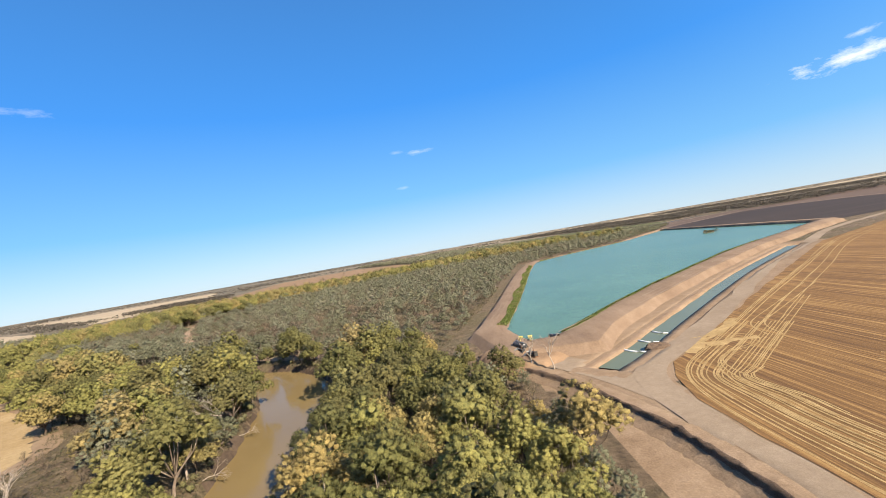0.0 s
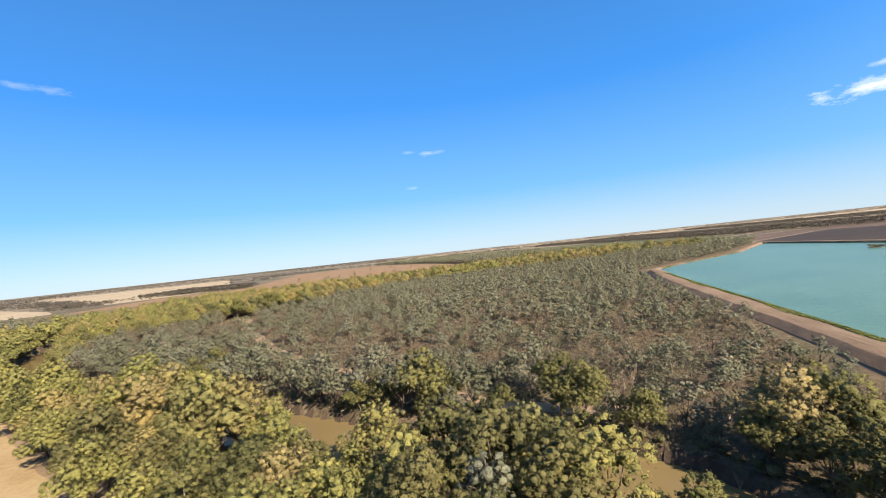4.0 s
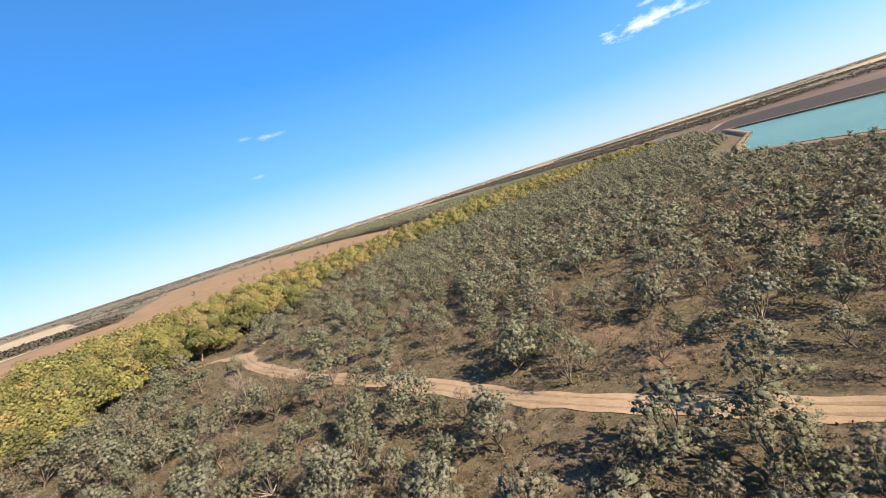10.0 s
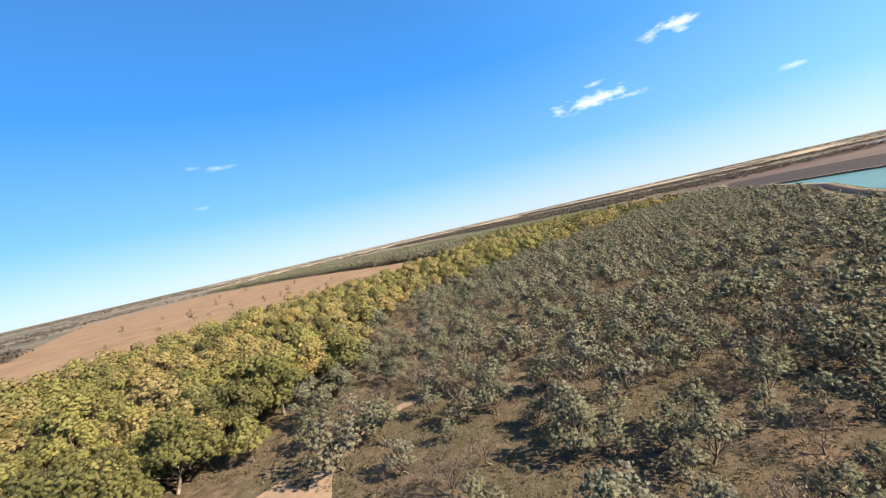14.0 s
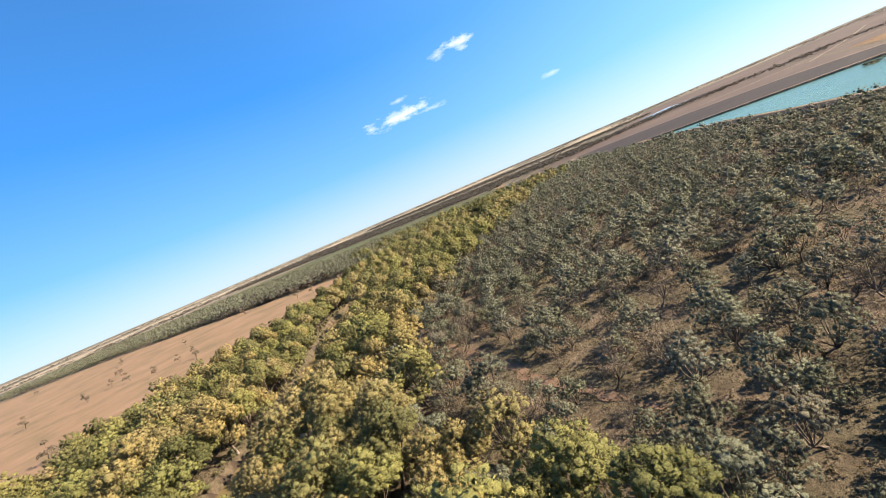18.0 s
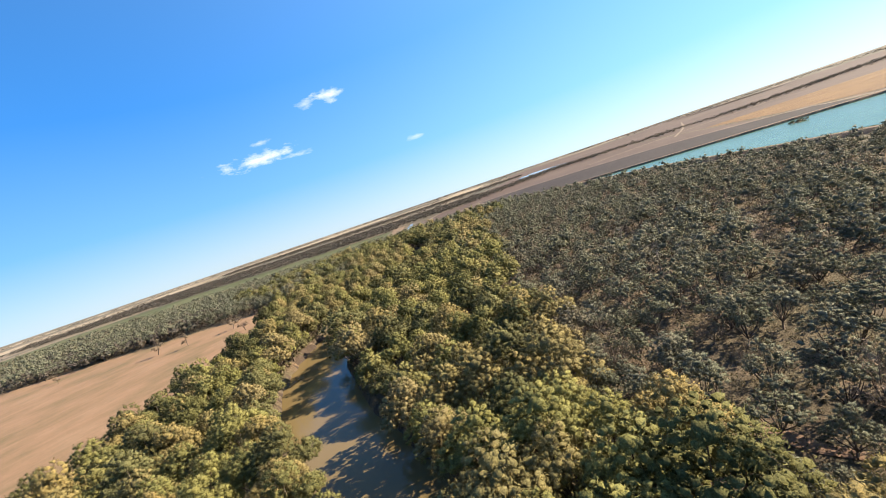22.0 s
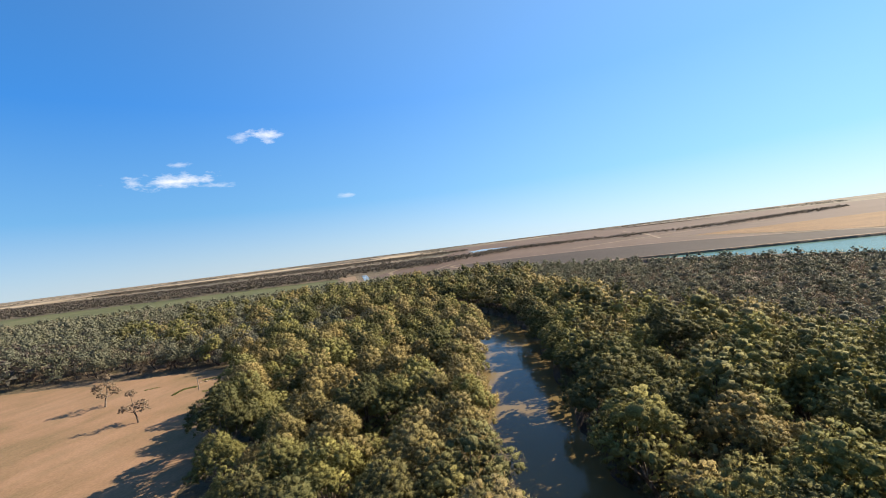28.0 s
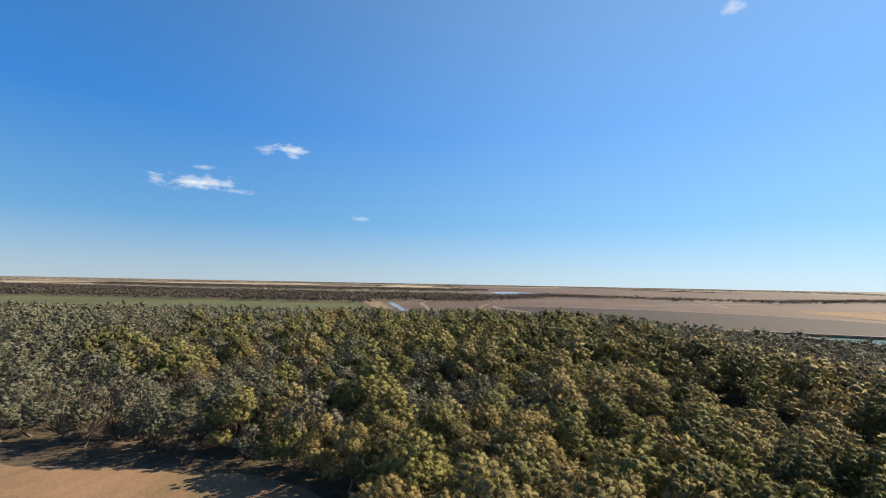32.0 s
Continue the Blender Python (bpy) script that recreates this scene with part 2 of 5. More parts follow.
def water(name, shallow, deep, ripple, rough, scale, spec=0.5):
    """Silty water: a clouded body under a rippled, glossy surface."""
    m, n, l, b = material(name, rough, spec)
    shallow, deep = dim((shallow, deep))
    p = position(n)
    c = ramp(n, l, noise_node(n, l, p, 0.018, 4, 0.6), [(0.35, deep), (0.65, shallow)])
    c = mix(n, l, 0.25, c, ramp(n, l, noise_node(n, l, p, 0.12, 4, 0.6), [(0.3, deep), (0.7, shallow)]))
    l.new(c, b.inputs["Base Color"])
    h = mix(n, l, 0.4, noise_node(n, l, p, scale, 4, 0.6, (1.0, 0.45, 1.0), radians(35)), noise_node(n, l, p, scale * 4, 3, 0.6))
    bump(n, l, b, h, ripple, 0.25)
    b.inputs["IOR"].default_value = 1.33
    return m


def plain(name, colour, rough=0.6, metal=0.0, wear=0.3, scale=3.0, spec=0.4):
    m, n, l, b = material(name, rough, spec)
    colour = [x * 0.71 for x in colour]
    p = n.new("ShaderNodeTexCoord").outputs["Object"]
    k = ramp(n, l, noise_node(n, l, p, scale, 6, 0.7), [(0.3, tuple(x * (1 - wear) for x in colour)), (0.7, tuple(min(1, x * (1 + wear * 0.6)) for x in colour))])
    l.new(k, b.inputs["Base Color"])
    b.inputs["Metallic"].default_value = metal
    bump(n, l, b, noise_node(n, l, p, scale * 6, 4, 0.6), 0.25, 0.02)
    return m


def bark():
    m, n, l, b = material("bark", 0.9, 0.15)
    p = position(n)
    c = ramp(n, l, noise_node(n, l, p, 1.1, 5, 0.65, (1, 1, 0.3)), [(0.34, (0.05, 0.036, 0.026)), (0.54, (0.12, 0.092, 0.071)), (0.74, (0.33, 0.285, 0.235))])
    l.new(c, b.inputs["Base Color"])
    bump(n, l, b, noise_node(n, l, p, 7.0, 4, 0.6, (1, 1, 0.2)), 0.6, 0.05)
    return m


M_FLOOR = bush_floor()
M_DIRT = earth("bare_dirt", (0.25, 0.165, 0.1), (0.37, 0.255, 0.165), (0.48, 0.345, 0.235), 0.05, 0.5, 4.0, 0.2)
M_BANK = earth("bank_dirt", (0.23, 0.15, 0.1), (0.33, 0.225, 0.15), (0.42, 0.3, 0.21), 0.06, 0.45, 3.0, 0.3, (1.0, 0.15, 1.0), radians(48))
M_SCARP = earth("dug_earth", (0.12, 0.08, 0.055), (0.22, 0.15, 0.105), (0.32, 0.225, 0.16), 0.1, 1.2, 4.0, 0.5)
M_ROAD = earth("road_gravel", (0.3, 0.22, 0.15), (0.39, 0.295, 0.21), (0.46, 0.36, 0.265), 0.06, 0.8, 7.0, 0.05)
M_TRACK = earth("track_sand", (0.34, 0.23, 0.145), (0.47, 0.325, 0.21), (0.56, 0.41, 0.28), 0.05, 0.7, 6.0, 0.1)
M_RED = earth("red_earth", (0.2, 0.12, 0.075), (0.3, 0.185, 0.12), (0.4, 0.26, 0.175), 0.2, 0.9, 5.0, 0.2)
M_PADDOCK = earth("paddock_dust", (0.200, 0.161, 0.074), (0.400, 0.241, 0.137), (0.470, 0.293, 0.178), 0.03, 0.22, 2.0, 0.12, (0.3, 1.0, 1.0), radians(60))
M_STUBBLE = stubble("stubble_straw", (0.407, 0.241, 0.094), (0.237, 0.128, 0.048), (0.137, 0.072, 0.031), radians(-22.6), 1.7)
M_STREAK = earth("flattened_straw", (0.386, 0.253, 0.109), (0.554, 0.380, 0.172), (0.721, 0.519, 0.253), 0.3, 1.6, 5.0, 0.15)
M_PAD = earth("orange_fill", (0.290, 0.180, 0.106), (0.387, 0.251, 0.154), (0.458, 0.317, 0.202), 0.1, 0.7, 5.0, 0.1)
M_STRAW = earth("pale_straw", (0.4, 0.27, 0.125), (0.53, 0.38, 0.2), (0.64, 0.49, 0.28), 0.05, 0.8, 5.0, 0.15)
M_PALE = earth("pale_crop", (0.46, 0.35, 0.22), (0.58, 0.46, 0.31), (0.68, 0.56, 0.4), 0.006, 0.03, 1.0, 0.1)
M_DARKSOIL = earth("ploughed_soil", (0.048, 0.034, 0.028), (0.069, 0.048, 0.039), (0.099, 0.070, 0.058), 0.006, 0.05, 1.0, 0.2, (0.08, 1.0, 1.0), radians(72))
M_TAN = earth("fallow_soil", (0.138, 0.091, 0.068), (0.181, 0.121, 0.090), (0.224, 0.152, 0.115), 0.005, 0.05, 1.0, 0.2, (0.08, 1.0, 1.0), radians(72))
M_GREEN = earth("green_pasture", (0.1, 0.115, 0.045), (0.155, 0.165, 0.065), (0.23, 0.21, 0.1), 0.01, 0.08, 1.0, 0.2)
M_MUD = earth("river_mud", (0.065, 0.044, 0.030), (0.122, 0.085, 0.059), (0.187, 0.130, 0.091), 0.1, 0.8, 4.0, 0.3)
M_GUM = foliage("gum_leaves", [(0.282, 0.264, 0.100), (0.330, 0.309, 0.110), (0.371, 0.338, 0.118), (0.299, 0.288, 0.103), (0.339, 0.301, 0.110), (0.258, 0.243, 0.107)])
M_TANGUM = foliage("tan_gum_leaves", [(0.400, 0.312, 0.131), (0.343, 0.288, 0.125), (0.446, 0.339, 0.138), (0.372, 0.303, 0.131), (0.400, 0.317, 0.153)])
M_GREENGUM = foliage("green_gum_leaves", [(0.161, 0.157, 0.067), (0.199, 0.194, 0.073), (0.230, 0.213, 0.083), (0.180, 0.170, 0.076), (0.206, 0.185, 0.080)])
M_BOX = foliage("box_leaves", [(0.203, 0.201, 0.139), (0.269, 0.264, 0.193), (0.231, 0.226, 0.149), (0.286, 0.281, 0.214), (0.248, 0.220, 0.161)])
M_GREYBOX = foliage("grey_box_leaves", [(0.191, 0.194, 0.128), (0.248, 0.249, 0.171), (0.286, 0.286, 0.206), (0.217, 0.216, 0.146)])
M_DRY = foliage("sparse_leaves", [(0.276, 0.213, 0.156), (0.337, 0.263, 0.197), (0.245, 0.197, 0.136), (0.367, 0.273, 0.208)])
M_SHRUB = foliage("shrub_leaves", [(0.09, 0.09, 0.055), (0.15, 0.14, 0.085), (0.2, 0.17, 0.11)], False)
M_SCRUB = foliage("scrub_leaves", [(0.162, 0.162, 0.085), (0.221, 0.212, 0.102), (0.255, 0.221, 0.119), (0.170, 0.170, 0.102)], False)
M_TUFT = foliage("grass_blades", [(0.16, 0.13, 0.08), (0.24, 0.19, 0.115), (0.3, 0.24, 0.15)], False)
M_LUSH = foliage("bank_grass", [(0.142, 0.180, 0.050), (0.190, 0.230, 0.066), (0.237, 0.238, 0.099)], False)
M_FARWOOD = foliage("far_leaves", [(0.099, 0.092, 0.078), (0.138, 0.12, 0.102), (0.165, 0.135, 0.12)], False)
M_BARK = bark()
M_RIVER = water("river_water", (0.272, 0.198, 0.092), (0.224, 0.160, 0.073), 0.08, 0.1, 0.5, 0.22)
M_LAKE = water("reservoir_water", (0.152, 0.262, 0.170), (0.106, 0.198, 0.129), 0.5, 0.25, 0.5, 0.24)
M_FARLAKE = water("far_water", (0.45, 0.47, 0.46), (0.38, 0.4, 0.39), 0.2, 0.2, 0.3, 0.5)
M_CANAL = water("canal_water", (0.19, 0.215, 0.14), (0.145, 0.17, 0.11), 0.12, 0.25, 0.6, 0.16)


# ---- mesh helpers ----
def mesh_np(name, verts, quads=None, tris=None, smooth=False, normals=None, tone=None):
    me = bpy.data.meshes.new(name)
    verts = np.asarray(verts, np.float32)
    loops, starts, at = [], [], 0
    for arr, k in ((quads, 4), (tris, 3)):
        if arr is not None and len(arr):
            arr = np.asarray(arr, np.int32)
            loops.append(arr.ravel())
            starts.append(at + np.arange(len(arr), dtype=np.int32) * k)
            at += arr.size
    loops, starts = np.concatenate(loops), np.concatenate(starts)
    me.vertices.add(len(verts))
    me.vertices.foreach_set("co", verts.ravel())
    me.loops.add(len(loops))
    me.loops.foreach_set("vertex_index", loops)
    me.polygons.add(len(starts))
    me.polygons.foreach_set("loop_start", starts)
    me.update(calc_edges=True)
    if smooth:
        me.polygons.foreach_set("use_smooth", np.ones(len(starts), bool))
    if tone is not None:
        me.attributes.new("tone", "FLOAT", "POINT").data.foreach_set("value", np.asarray(tone, np.float32))
    if normals is not None:
        me.polygons.foreach_set("use_smooth", np.ones(len(starts), bool))
        me.normals_split_custom_set_from_vertices(np.asarray(normals, np.float32).tolist())
    return me


def part(name, bm, mat, parent, label=""):
    """Links a bmesh or a mesh as one mesh object under a thing or a part."""
    if isinstance(bm, bmesh.types.BMesh):
        me = bpy.data.meshes.new(name)
        bm.to_mesh(me)
        bm.free()
    else:
        me = bm
    if not me.materials:
        me.materials.append(mat)
    ob = new(name, me)
    ob.parent = parent
    return tagged(ob, label)


def thing(name, x, y, z, label, category, group="", turn=0.0, size=1.0):
    ob = new(name)
    ob.matrix_basis = pose(x, y, z, 0, 0, turn) @ Matrix.Scale(size, 4)
    return tagged(ob, label, category, group)


def inside(poly, x, y):
    x, y = np.asarray(x, float), np.asarray(y, float)
    r = np.zeros(x.shape, bool)
    n = len(poly)
    for i in range(n):
        (x0, y0), (x1, y1) = poly[i], poly[i - 1]
        c = (y0 > y) != (y1 > y)
        r ^= c & (x < (x1 - x0) * (y - y0) / ((y1 - y0) or 1e-9) + x0)
    return r


def line_dist(line, x, y):
    """Distance to a polyline, and how far along it the nearest point lies."""
    x, y = np.asarray(x, float), np.asarray(y, float)
    best, along, run = np.full(x.shape, 1e9), np.zeros(x.shape), 0.0
    for (x0, y0), (x1, y1) in zip(line, line[1:]):
        dx, dy = x1 - x0, y1 - y0
        L = math.hypot(dx, dy)
        t = np.clip(((x - x0) * dx + (y - y0) * dy) / (L * L), 0, 1)
        d = np.hypot(x - x0 - t * dx, y - y0 - t * dy)
        m = d < best
        best, along, run = np.where(m, d, best), np.where(m, run + t * L, along), run + L
    return best, along


def smooth_line(line, step=4.0):
    """A Catmull-Rom curve through the points."""
    p = [Vector((*q, 0)) for q in line]
    p = [2 * p[0] - p[1], *p, 2 * p[-1] - p[-2]]
    out = []
    for a, b, c, d in zip(p, p[1:], p[2:], p[3:]):
        k = max(1, int((c - b).length / step))
        for i in range(k):
            t = i / k
            q = 0.5 * (2 * b + (c - a) * t + (2 * a - 5 * b + 4 * c - d) * t * t + (3 * b - a - 3 * c + d) * t ** 3)
            out.append((q.x, q.y))
    out.append((p[-2].x, p[-2].y))
    return out


def wobble(x, y, s, seed=0.0):
    """Soft hills from a few sines, -1 to 1."""
    x, y = np.asarray(x, float), np.asarray(y, float)
    return (np.sin(x * s + seed) * np.cos(y * s * 1.3 + 2 * seed) + np.sin((x + y) * s * 0.53 + 3 * seed + 1)
            + 0.5 * np.sin(x * s * 2.7 - y * s * 2.1 + seed)) / 2.5


# ---- the plan, in metres ----
RIVER = smooth_line([(-12, -140), (-18, -40), (-24, 20), (-31, 62), (-34, 78), (-38, 97), (-43, 111), (-51, 122), (-61, 130), (-74, 135), (-91, 141), (-112, 154), (-131, 166),
                     (-160, 180), (-180, 192), (-203, 205), (-224, 217), (-244, 237), (-263, 262), (-278, 286), (-300, 320), (-292, 358), (-262, 395), (-225, 432), (-190, 464),
                     (-165, 489), (-149, 504), (-131, 528), (-108, 555), (-83, 573), (-48, 586), (-13, 592), (20, 597), (45, 603), (78, 617), (112, 645), (140, 690)], 5)
RIVER_Z = -2.0
RES = [(17, 108), (24, 108), (30, 116), (54, 141), (92, 177), (149, 226), (245, 288), (254, 380), (266, 535), (183, 447), (115, 402), (76, 370),
       (66, 335), (54, 290), (38, 222), (25, 168), (14, 126)]
RES_Z = 1.5
CANAL = [(27.5, 83.5), (36.5, 91.5), (54.5, 110), (86, 141), (115, 168), (166, 210)]
CANAL_W = 2.4
SCARP = smooth_line([(27, -120), (27, -80), (27, -40), (27, -10), (27, 10), (27, 26), (27, 41), (26.6, 48), (25, 58), (21.5, 71), (17, 83), (11, 95), (4, 108)], 2)
STUBBLE = [(33.8, -140), (33.8, 30), (32.6, 51), (32.6, 63), (34.4, 73), (38, 80), (48, 88.5), (80, 119), (175, 205), (255, 250), (420, 330),
           (620, 380), (700, 100), (500, -300), (300, -400)]
LEFT_FIELD = [(-92, 60), (-88, 82), (-92, 94), (-118, 120), (-176, 165), (-222, 195), (-300, 235), (-560, 300), (-620, 60), (-300, -120), (-110, -60)]
PADDOCK = [(-600, 540), (-480, 520), (-345, 520), (-275, 520), (-250, 548), (-215, 560), (-180, 582), (-130, 612), (-99, 617), (-57, 640), (-16, 658), (9, 674), (13, 691),
           (3, 742), (-10, 790), (-40, 880), (-70, 1000), (-150, 1250), (-330, 1600), (-560, 1500), (-470, 1000), (-440, 860), (-560, 800)]
GREEN = [(292, 812), (322, 812), (486, 900), (400, 1380), (280, 1680), (-40, 1900), (40, 1500), (205, 1090)]
DARK = [(275, 300), (272, 420), (284, 552), (310, 606), (492, 720), (525, 690), (530, 560), (490, 440), (420, 365), (365, 318)]
TAN = [(300, 770), (330, 640), (300, 540), (420, 345), (640, 398), (1000, 500), (1500, 420), (2700, 500), (2500, 1250), (1400, 930), (900, 870), (640, 800), (560, 838), (432, 828), (330, 772)]
PINK = [(400, 333), (620, 384), (1200, 540), (2700, 520), (2700, -600), (600, -600), (505, -300), (705, 100), (623, 381)]


WORKS = [(17, -120), (34, -120), (34, 40), (33, 70), (49, 90), (190, 205), (160, 245), (10, 128), (3, 108), (9, 95), (13, 84), (17, 62)]


def river_w(x, y):
    """Half width of the river, a little wider upstream."""
    return 8.7 + 0.2 * np.clip((np.asarray(y, float) - 450) / 80, 0, 1)


def ground_z(x, y):
    x, y = np.asarray(x, float), np.asarray(y, float)
    z = 0.25 * wobble(x, y, 0.05) + 0.12 * wobble(x, y, 0.21, 2.0)
    flat = inside(WORKS, x, y) | inside(STUBBLE, x, y) | inside(LEFT_FIELD, x, y) | inside(PADDOCK, x, y) | inside(DARK, x, y) | inside(TAN, x, y) | inside(GREEN, x, y) | inside(PINK, x, y)
    z = np.where(flat, 0.0, z)
    far = np.hypot(x, y - 400) > 520
    z = np.where(far, 0.0, z)
    # low ground below the scarp
    d, a = line_dist(SCARP, x, y)
    low = inside([*SCARP, (-20, 120), (-20, -120)], x, y)
    d = np.where(low, d, -d)
    z = z - 1.3 * np.clip((d + 2.2) / 1.8, 0, 1) * np.clip(1.2 - d / 45, 0, 1)
    # river
    d, a = line_dist(RIVER, x, y)
    d = d + 0.9 * wobble(x, y, 0.11, 1.0)
    k = np.clip((d - river_w(x, y) + 0.9) / 2.0, 0, 1)
    k = k * k * (3 - 2 * k)
    z = np.where(d < 18, z * k + (1 - k) * (-4.6), z)
    # canal beside the reservoir
    d, a = line_dist(CANAL, x, y)
    k = np.clip((d - CANAL_W - 1.2) / 1.0, 0, 1)
    z = np.where(d < 12, z * np.clip((d - 2) / 8, 0, 1), z)
    z = np.where(d < 9, z * k + (1 - k) * (-2.2), z)
    return z


def spread(lo, a, b, hi, fine, coarse):
    """Grid lines: fine from a to b, coarse around, and growing outwards to lo and hi."""
    v = list(np.arange(a, b, fine))
    s, q = coarse, b
    while q < hi:
        v.append(q)
        if q > b + 420:
            s *= 1.25
        q += s
    s, q = coarse, a - coarse
    while q > lo:
        v.insert(0, q)
        if q < a - 330:
            s *= 1.25
        q -= s
    return np.array([lo, *v[1:-1], hi])


def build_ground():
    xs = spread(-7000, -70, 125, 7000, 1.5, 3.6)
    ys = spread(-5000, 20, 230, 8000, 1.5, 3.8)
    X, Y = np.meshgrid(xs, ys)
    Z = ground_z(X, Y)
    nx, ny = len(xs), len(ys)
    i = np.arange(nx * ny).reshape(ny, nx)
    q = np.stack([i[:-1, :-1], i[:-1, 1:], i[1:, 1:], i[1:, :-1]], -1).reshape(-1, 4)
    me = mesh_np("ground", np.stack([X, Y, Z], -1).reshape(-1, 3), q, smooth=True)
    for m in (M_FLOOR, M_MUD, M_DIRT, M_SCARP):
        me.materials.append(m)
    cx, cy = (X[:-1, :-1] + X[1:, 1:]) / 2, (Y[:-1, :-1] + Y[1:, 1:]) / 2
    idx = np.zeros(cx.shape, np.int32)
    works = inside([(16, -120), (34, -120), (34, 40), (33, 70), (49, 90), (185, 210), (160, 240), (10, 128), (6, 104), (13, 90), (18, 60)], cx, cy)
    idx[works] = 2
    idx[line_dist(RIVER, cx, cy)[0] + 1.2 * wobble(cx, cy, 0.2) < river_w(cx, cy) + 0.4] = 1
    me.polygons.foreach_set("material_index", idx.ravel())
    tagged(new("ground", me), "flat bush floor of leaf litter, dry grass and red earth", "ground", kind="structure")


def sheet(name, poly, z, mat, label, category, jitter=0.0, step=6.0):
    """A thin level field or water sheet with a slightly uneven edge."""
    rng = random.Random(len(name))
    pts = []
    for (x0, y0), (x1, y1) in zip(poly, [*poly[1:], poly[0]]):
        L = math.hypot(x1 - x0, y1 - y0)
        k = max(1, min(60, int(L / step)))
        for i in range(k):
            t = i / k
            j = rng.uniform(-jitter, jitter) if jitter else 0
            pts.append((x0 + (x1 - x0) * t - (y1 - y0) / L * j, y0 + (y1 - y0) * t + (x1 - x0) / L * j))
    bm = bmesh.new()
    f = bm.faces.new([bm.verts.new((x, y, z)) for x, y in pts])
    if f.normal.z < 0:
        f.normal_flip()
    bmesh.ops.triangulate(bm, faces=bm.faces[:])
    bm.normal_update()
    if sum(f.normal.z for f in bm.faces) < 0:
        bmesh.ops.reverse_faces(bm, faces=bm.faces[:])
    ob = part(name, bm, mat, None)
    return tagged(ob, label, category, kind="structure")


def ribbon(name, line, width, mat, label, category, lift=0.05, ragged=0.3, cols=3, step=2.0, z=None, kind="structure"):
    """A strip laid on the ground along a line, with ragged edges."""
    line = smooth_line(line, step)
    rng = np.random.default_rng(len(line))
    rag = rng.normal(size=(2, len(line) + 8))
    rag = sum(rag[:, k:k + len(line)] * wt for k, wt in enumerate((0.2, 0.5, 0.9, 0.9, 0.5, 0.2))) * ragged * 0.75
    v, q = [], []
    for i, (x, y) in enumerate(line):
        (ax, ay), (bx, by) = line[max(0, i - 1)], line[min(len(line) - 1, i + 1)]
        L = math.hypot(bx - ax, by - ay) or 1
        nx, ny = -(by - ay) / L, (bx - ax) / L
        w0, w1 = max(0.1, width / 2 + rag[0, i]), max(0.1, width / 2 + rag[1, i])
        for c in range(cols + 1):
            o = -w0 + (w0 + w1) * c / cols
            v.append((x + nx * o, y + ny * o))
    v = np.array(v)
    vz = ground_z(v[:, 0], v[:, 1]) + lift if z is None else np.full(len(v), z)
    k = cols + 1
    for i in range(len(line) - 1):
        for c in range(cols):
            a = i * k + c
            q.append((a + 1, a, a + k, a + k + 1))
    me = mesh_np(name, np.column_stack([v, vz]), np.array(q), smooth=True)
    ob = part(name, me, mat, None)
    return tagged(ob, label, category, kind=kind)


def cut_bank(name, line, profile, mats, label, seed, rough=1.0):
    """A dug bank swept along a line: pairs of offset (left of the line positive) and height."""
    line = smooth_line(line, 0.9)
    rng = np.random.default_rng(seed)
    m = len(profile)
    v = []
    for i, (x, y) in enumerate(line):
        (ax, ay), (bx, by) = line[max(0, i - 1)], line[min(len(line) - 1, i + 1)]
        L = math.hypot(bx - ax, by - ay) or 1
        nx, ny = -(by - ay) / L, (bx - ax) / L
        for j, (o, z) in enumerate(profile):
            e = 0 if j in (0, m - 1) else rough
            o2, z2 = o + e * rng.normal() * 0.13, z + e * rng.normal() * 0.07
            v.append((x + nx * o2, y + ny * o2, z2))
    q = [(i * m + j, (i + 1) * m + j, (i + 1) * m + j + 1, i * m + j + 1) for i in range(len(line) - 1) for j in range(m - 1)]
    me = mesh_np(name, v, np.array(q))
    for mt in mats:
        me.materials.append(mt)
    if len(mats) > 1:
        me.polygons.foreach_set("material_index", np.array([0 if j in (0, m - 2, m - 3) or j == m - 7 else 1 for i in range(len(line) - 1) for j in range(m - 1)], np.int32))
    tagged(new(name, me), label, "earth bank", kind="structure")


build_ground()
cut_bank("scarp", SCARP, [(-2.6, -0.05), (-1.5, 0.04), (-0.5, 0.06), (-0.1, 0.0), (0.1, -0.38), (0.3, -0.68), (1.5, -0.95), (3.4, -1.9)], (M_DIRT, M_SCARP), "steep dug earth scarp below the road", 4)
CANAL_SIDE = [(24.9, 81.2), *CANAL]
cut_bank("canal_bank", CANAL_SIDE, [(CANAL_W + 3.4, -0.03), (CANAL_W + 2.0, 0.035), (CANAL_W + 0.7, 0.02), (CANAL_W + 0.15, -0.5), (CANAL_W - 0.5, -1.1)], (M_DIRT, M_BANK), "dug earth side of the canal", 5, 0.35)
cut_bank("canal_bank", CANAL_SIDE, [(-CANAL_W + 0.12, -1.1), (-CANAL_W + 0.02, -0.5), (-CANAL_W - 0.12, 0.03), (-CANAL_W - 1.8, 0.045), (-CANAL_W - 3.4, -0.03)], (M_DIRT, M_BANK), "dug earth side of the canal", 6, 0.35)
(cx0, cy0), (cx1, cy1) = CANAL[:2]
cl = math.hypot(cx1 - cx0, cy1 - cy0)
cux, cuy = (cx1 - cx0) / cl, (cy1 - cy0) / cl
cut_bank("canal_bank", [(cx0 - cuy * w - cux * 1.2, cy0 + cux * w - cuy * 1.2) for w in (5.6, 3, 0, -3, -5.6)], [(-4.6, 0.0), (-2.2, 0.14), (-0.8, 0.1), (0.4, -0.55), (1.4, -1.15)][::-1],
         (M_DIRT, M_BANK), "dug earth end of the canal", 7)
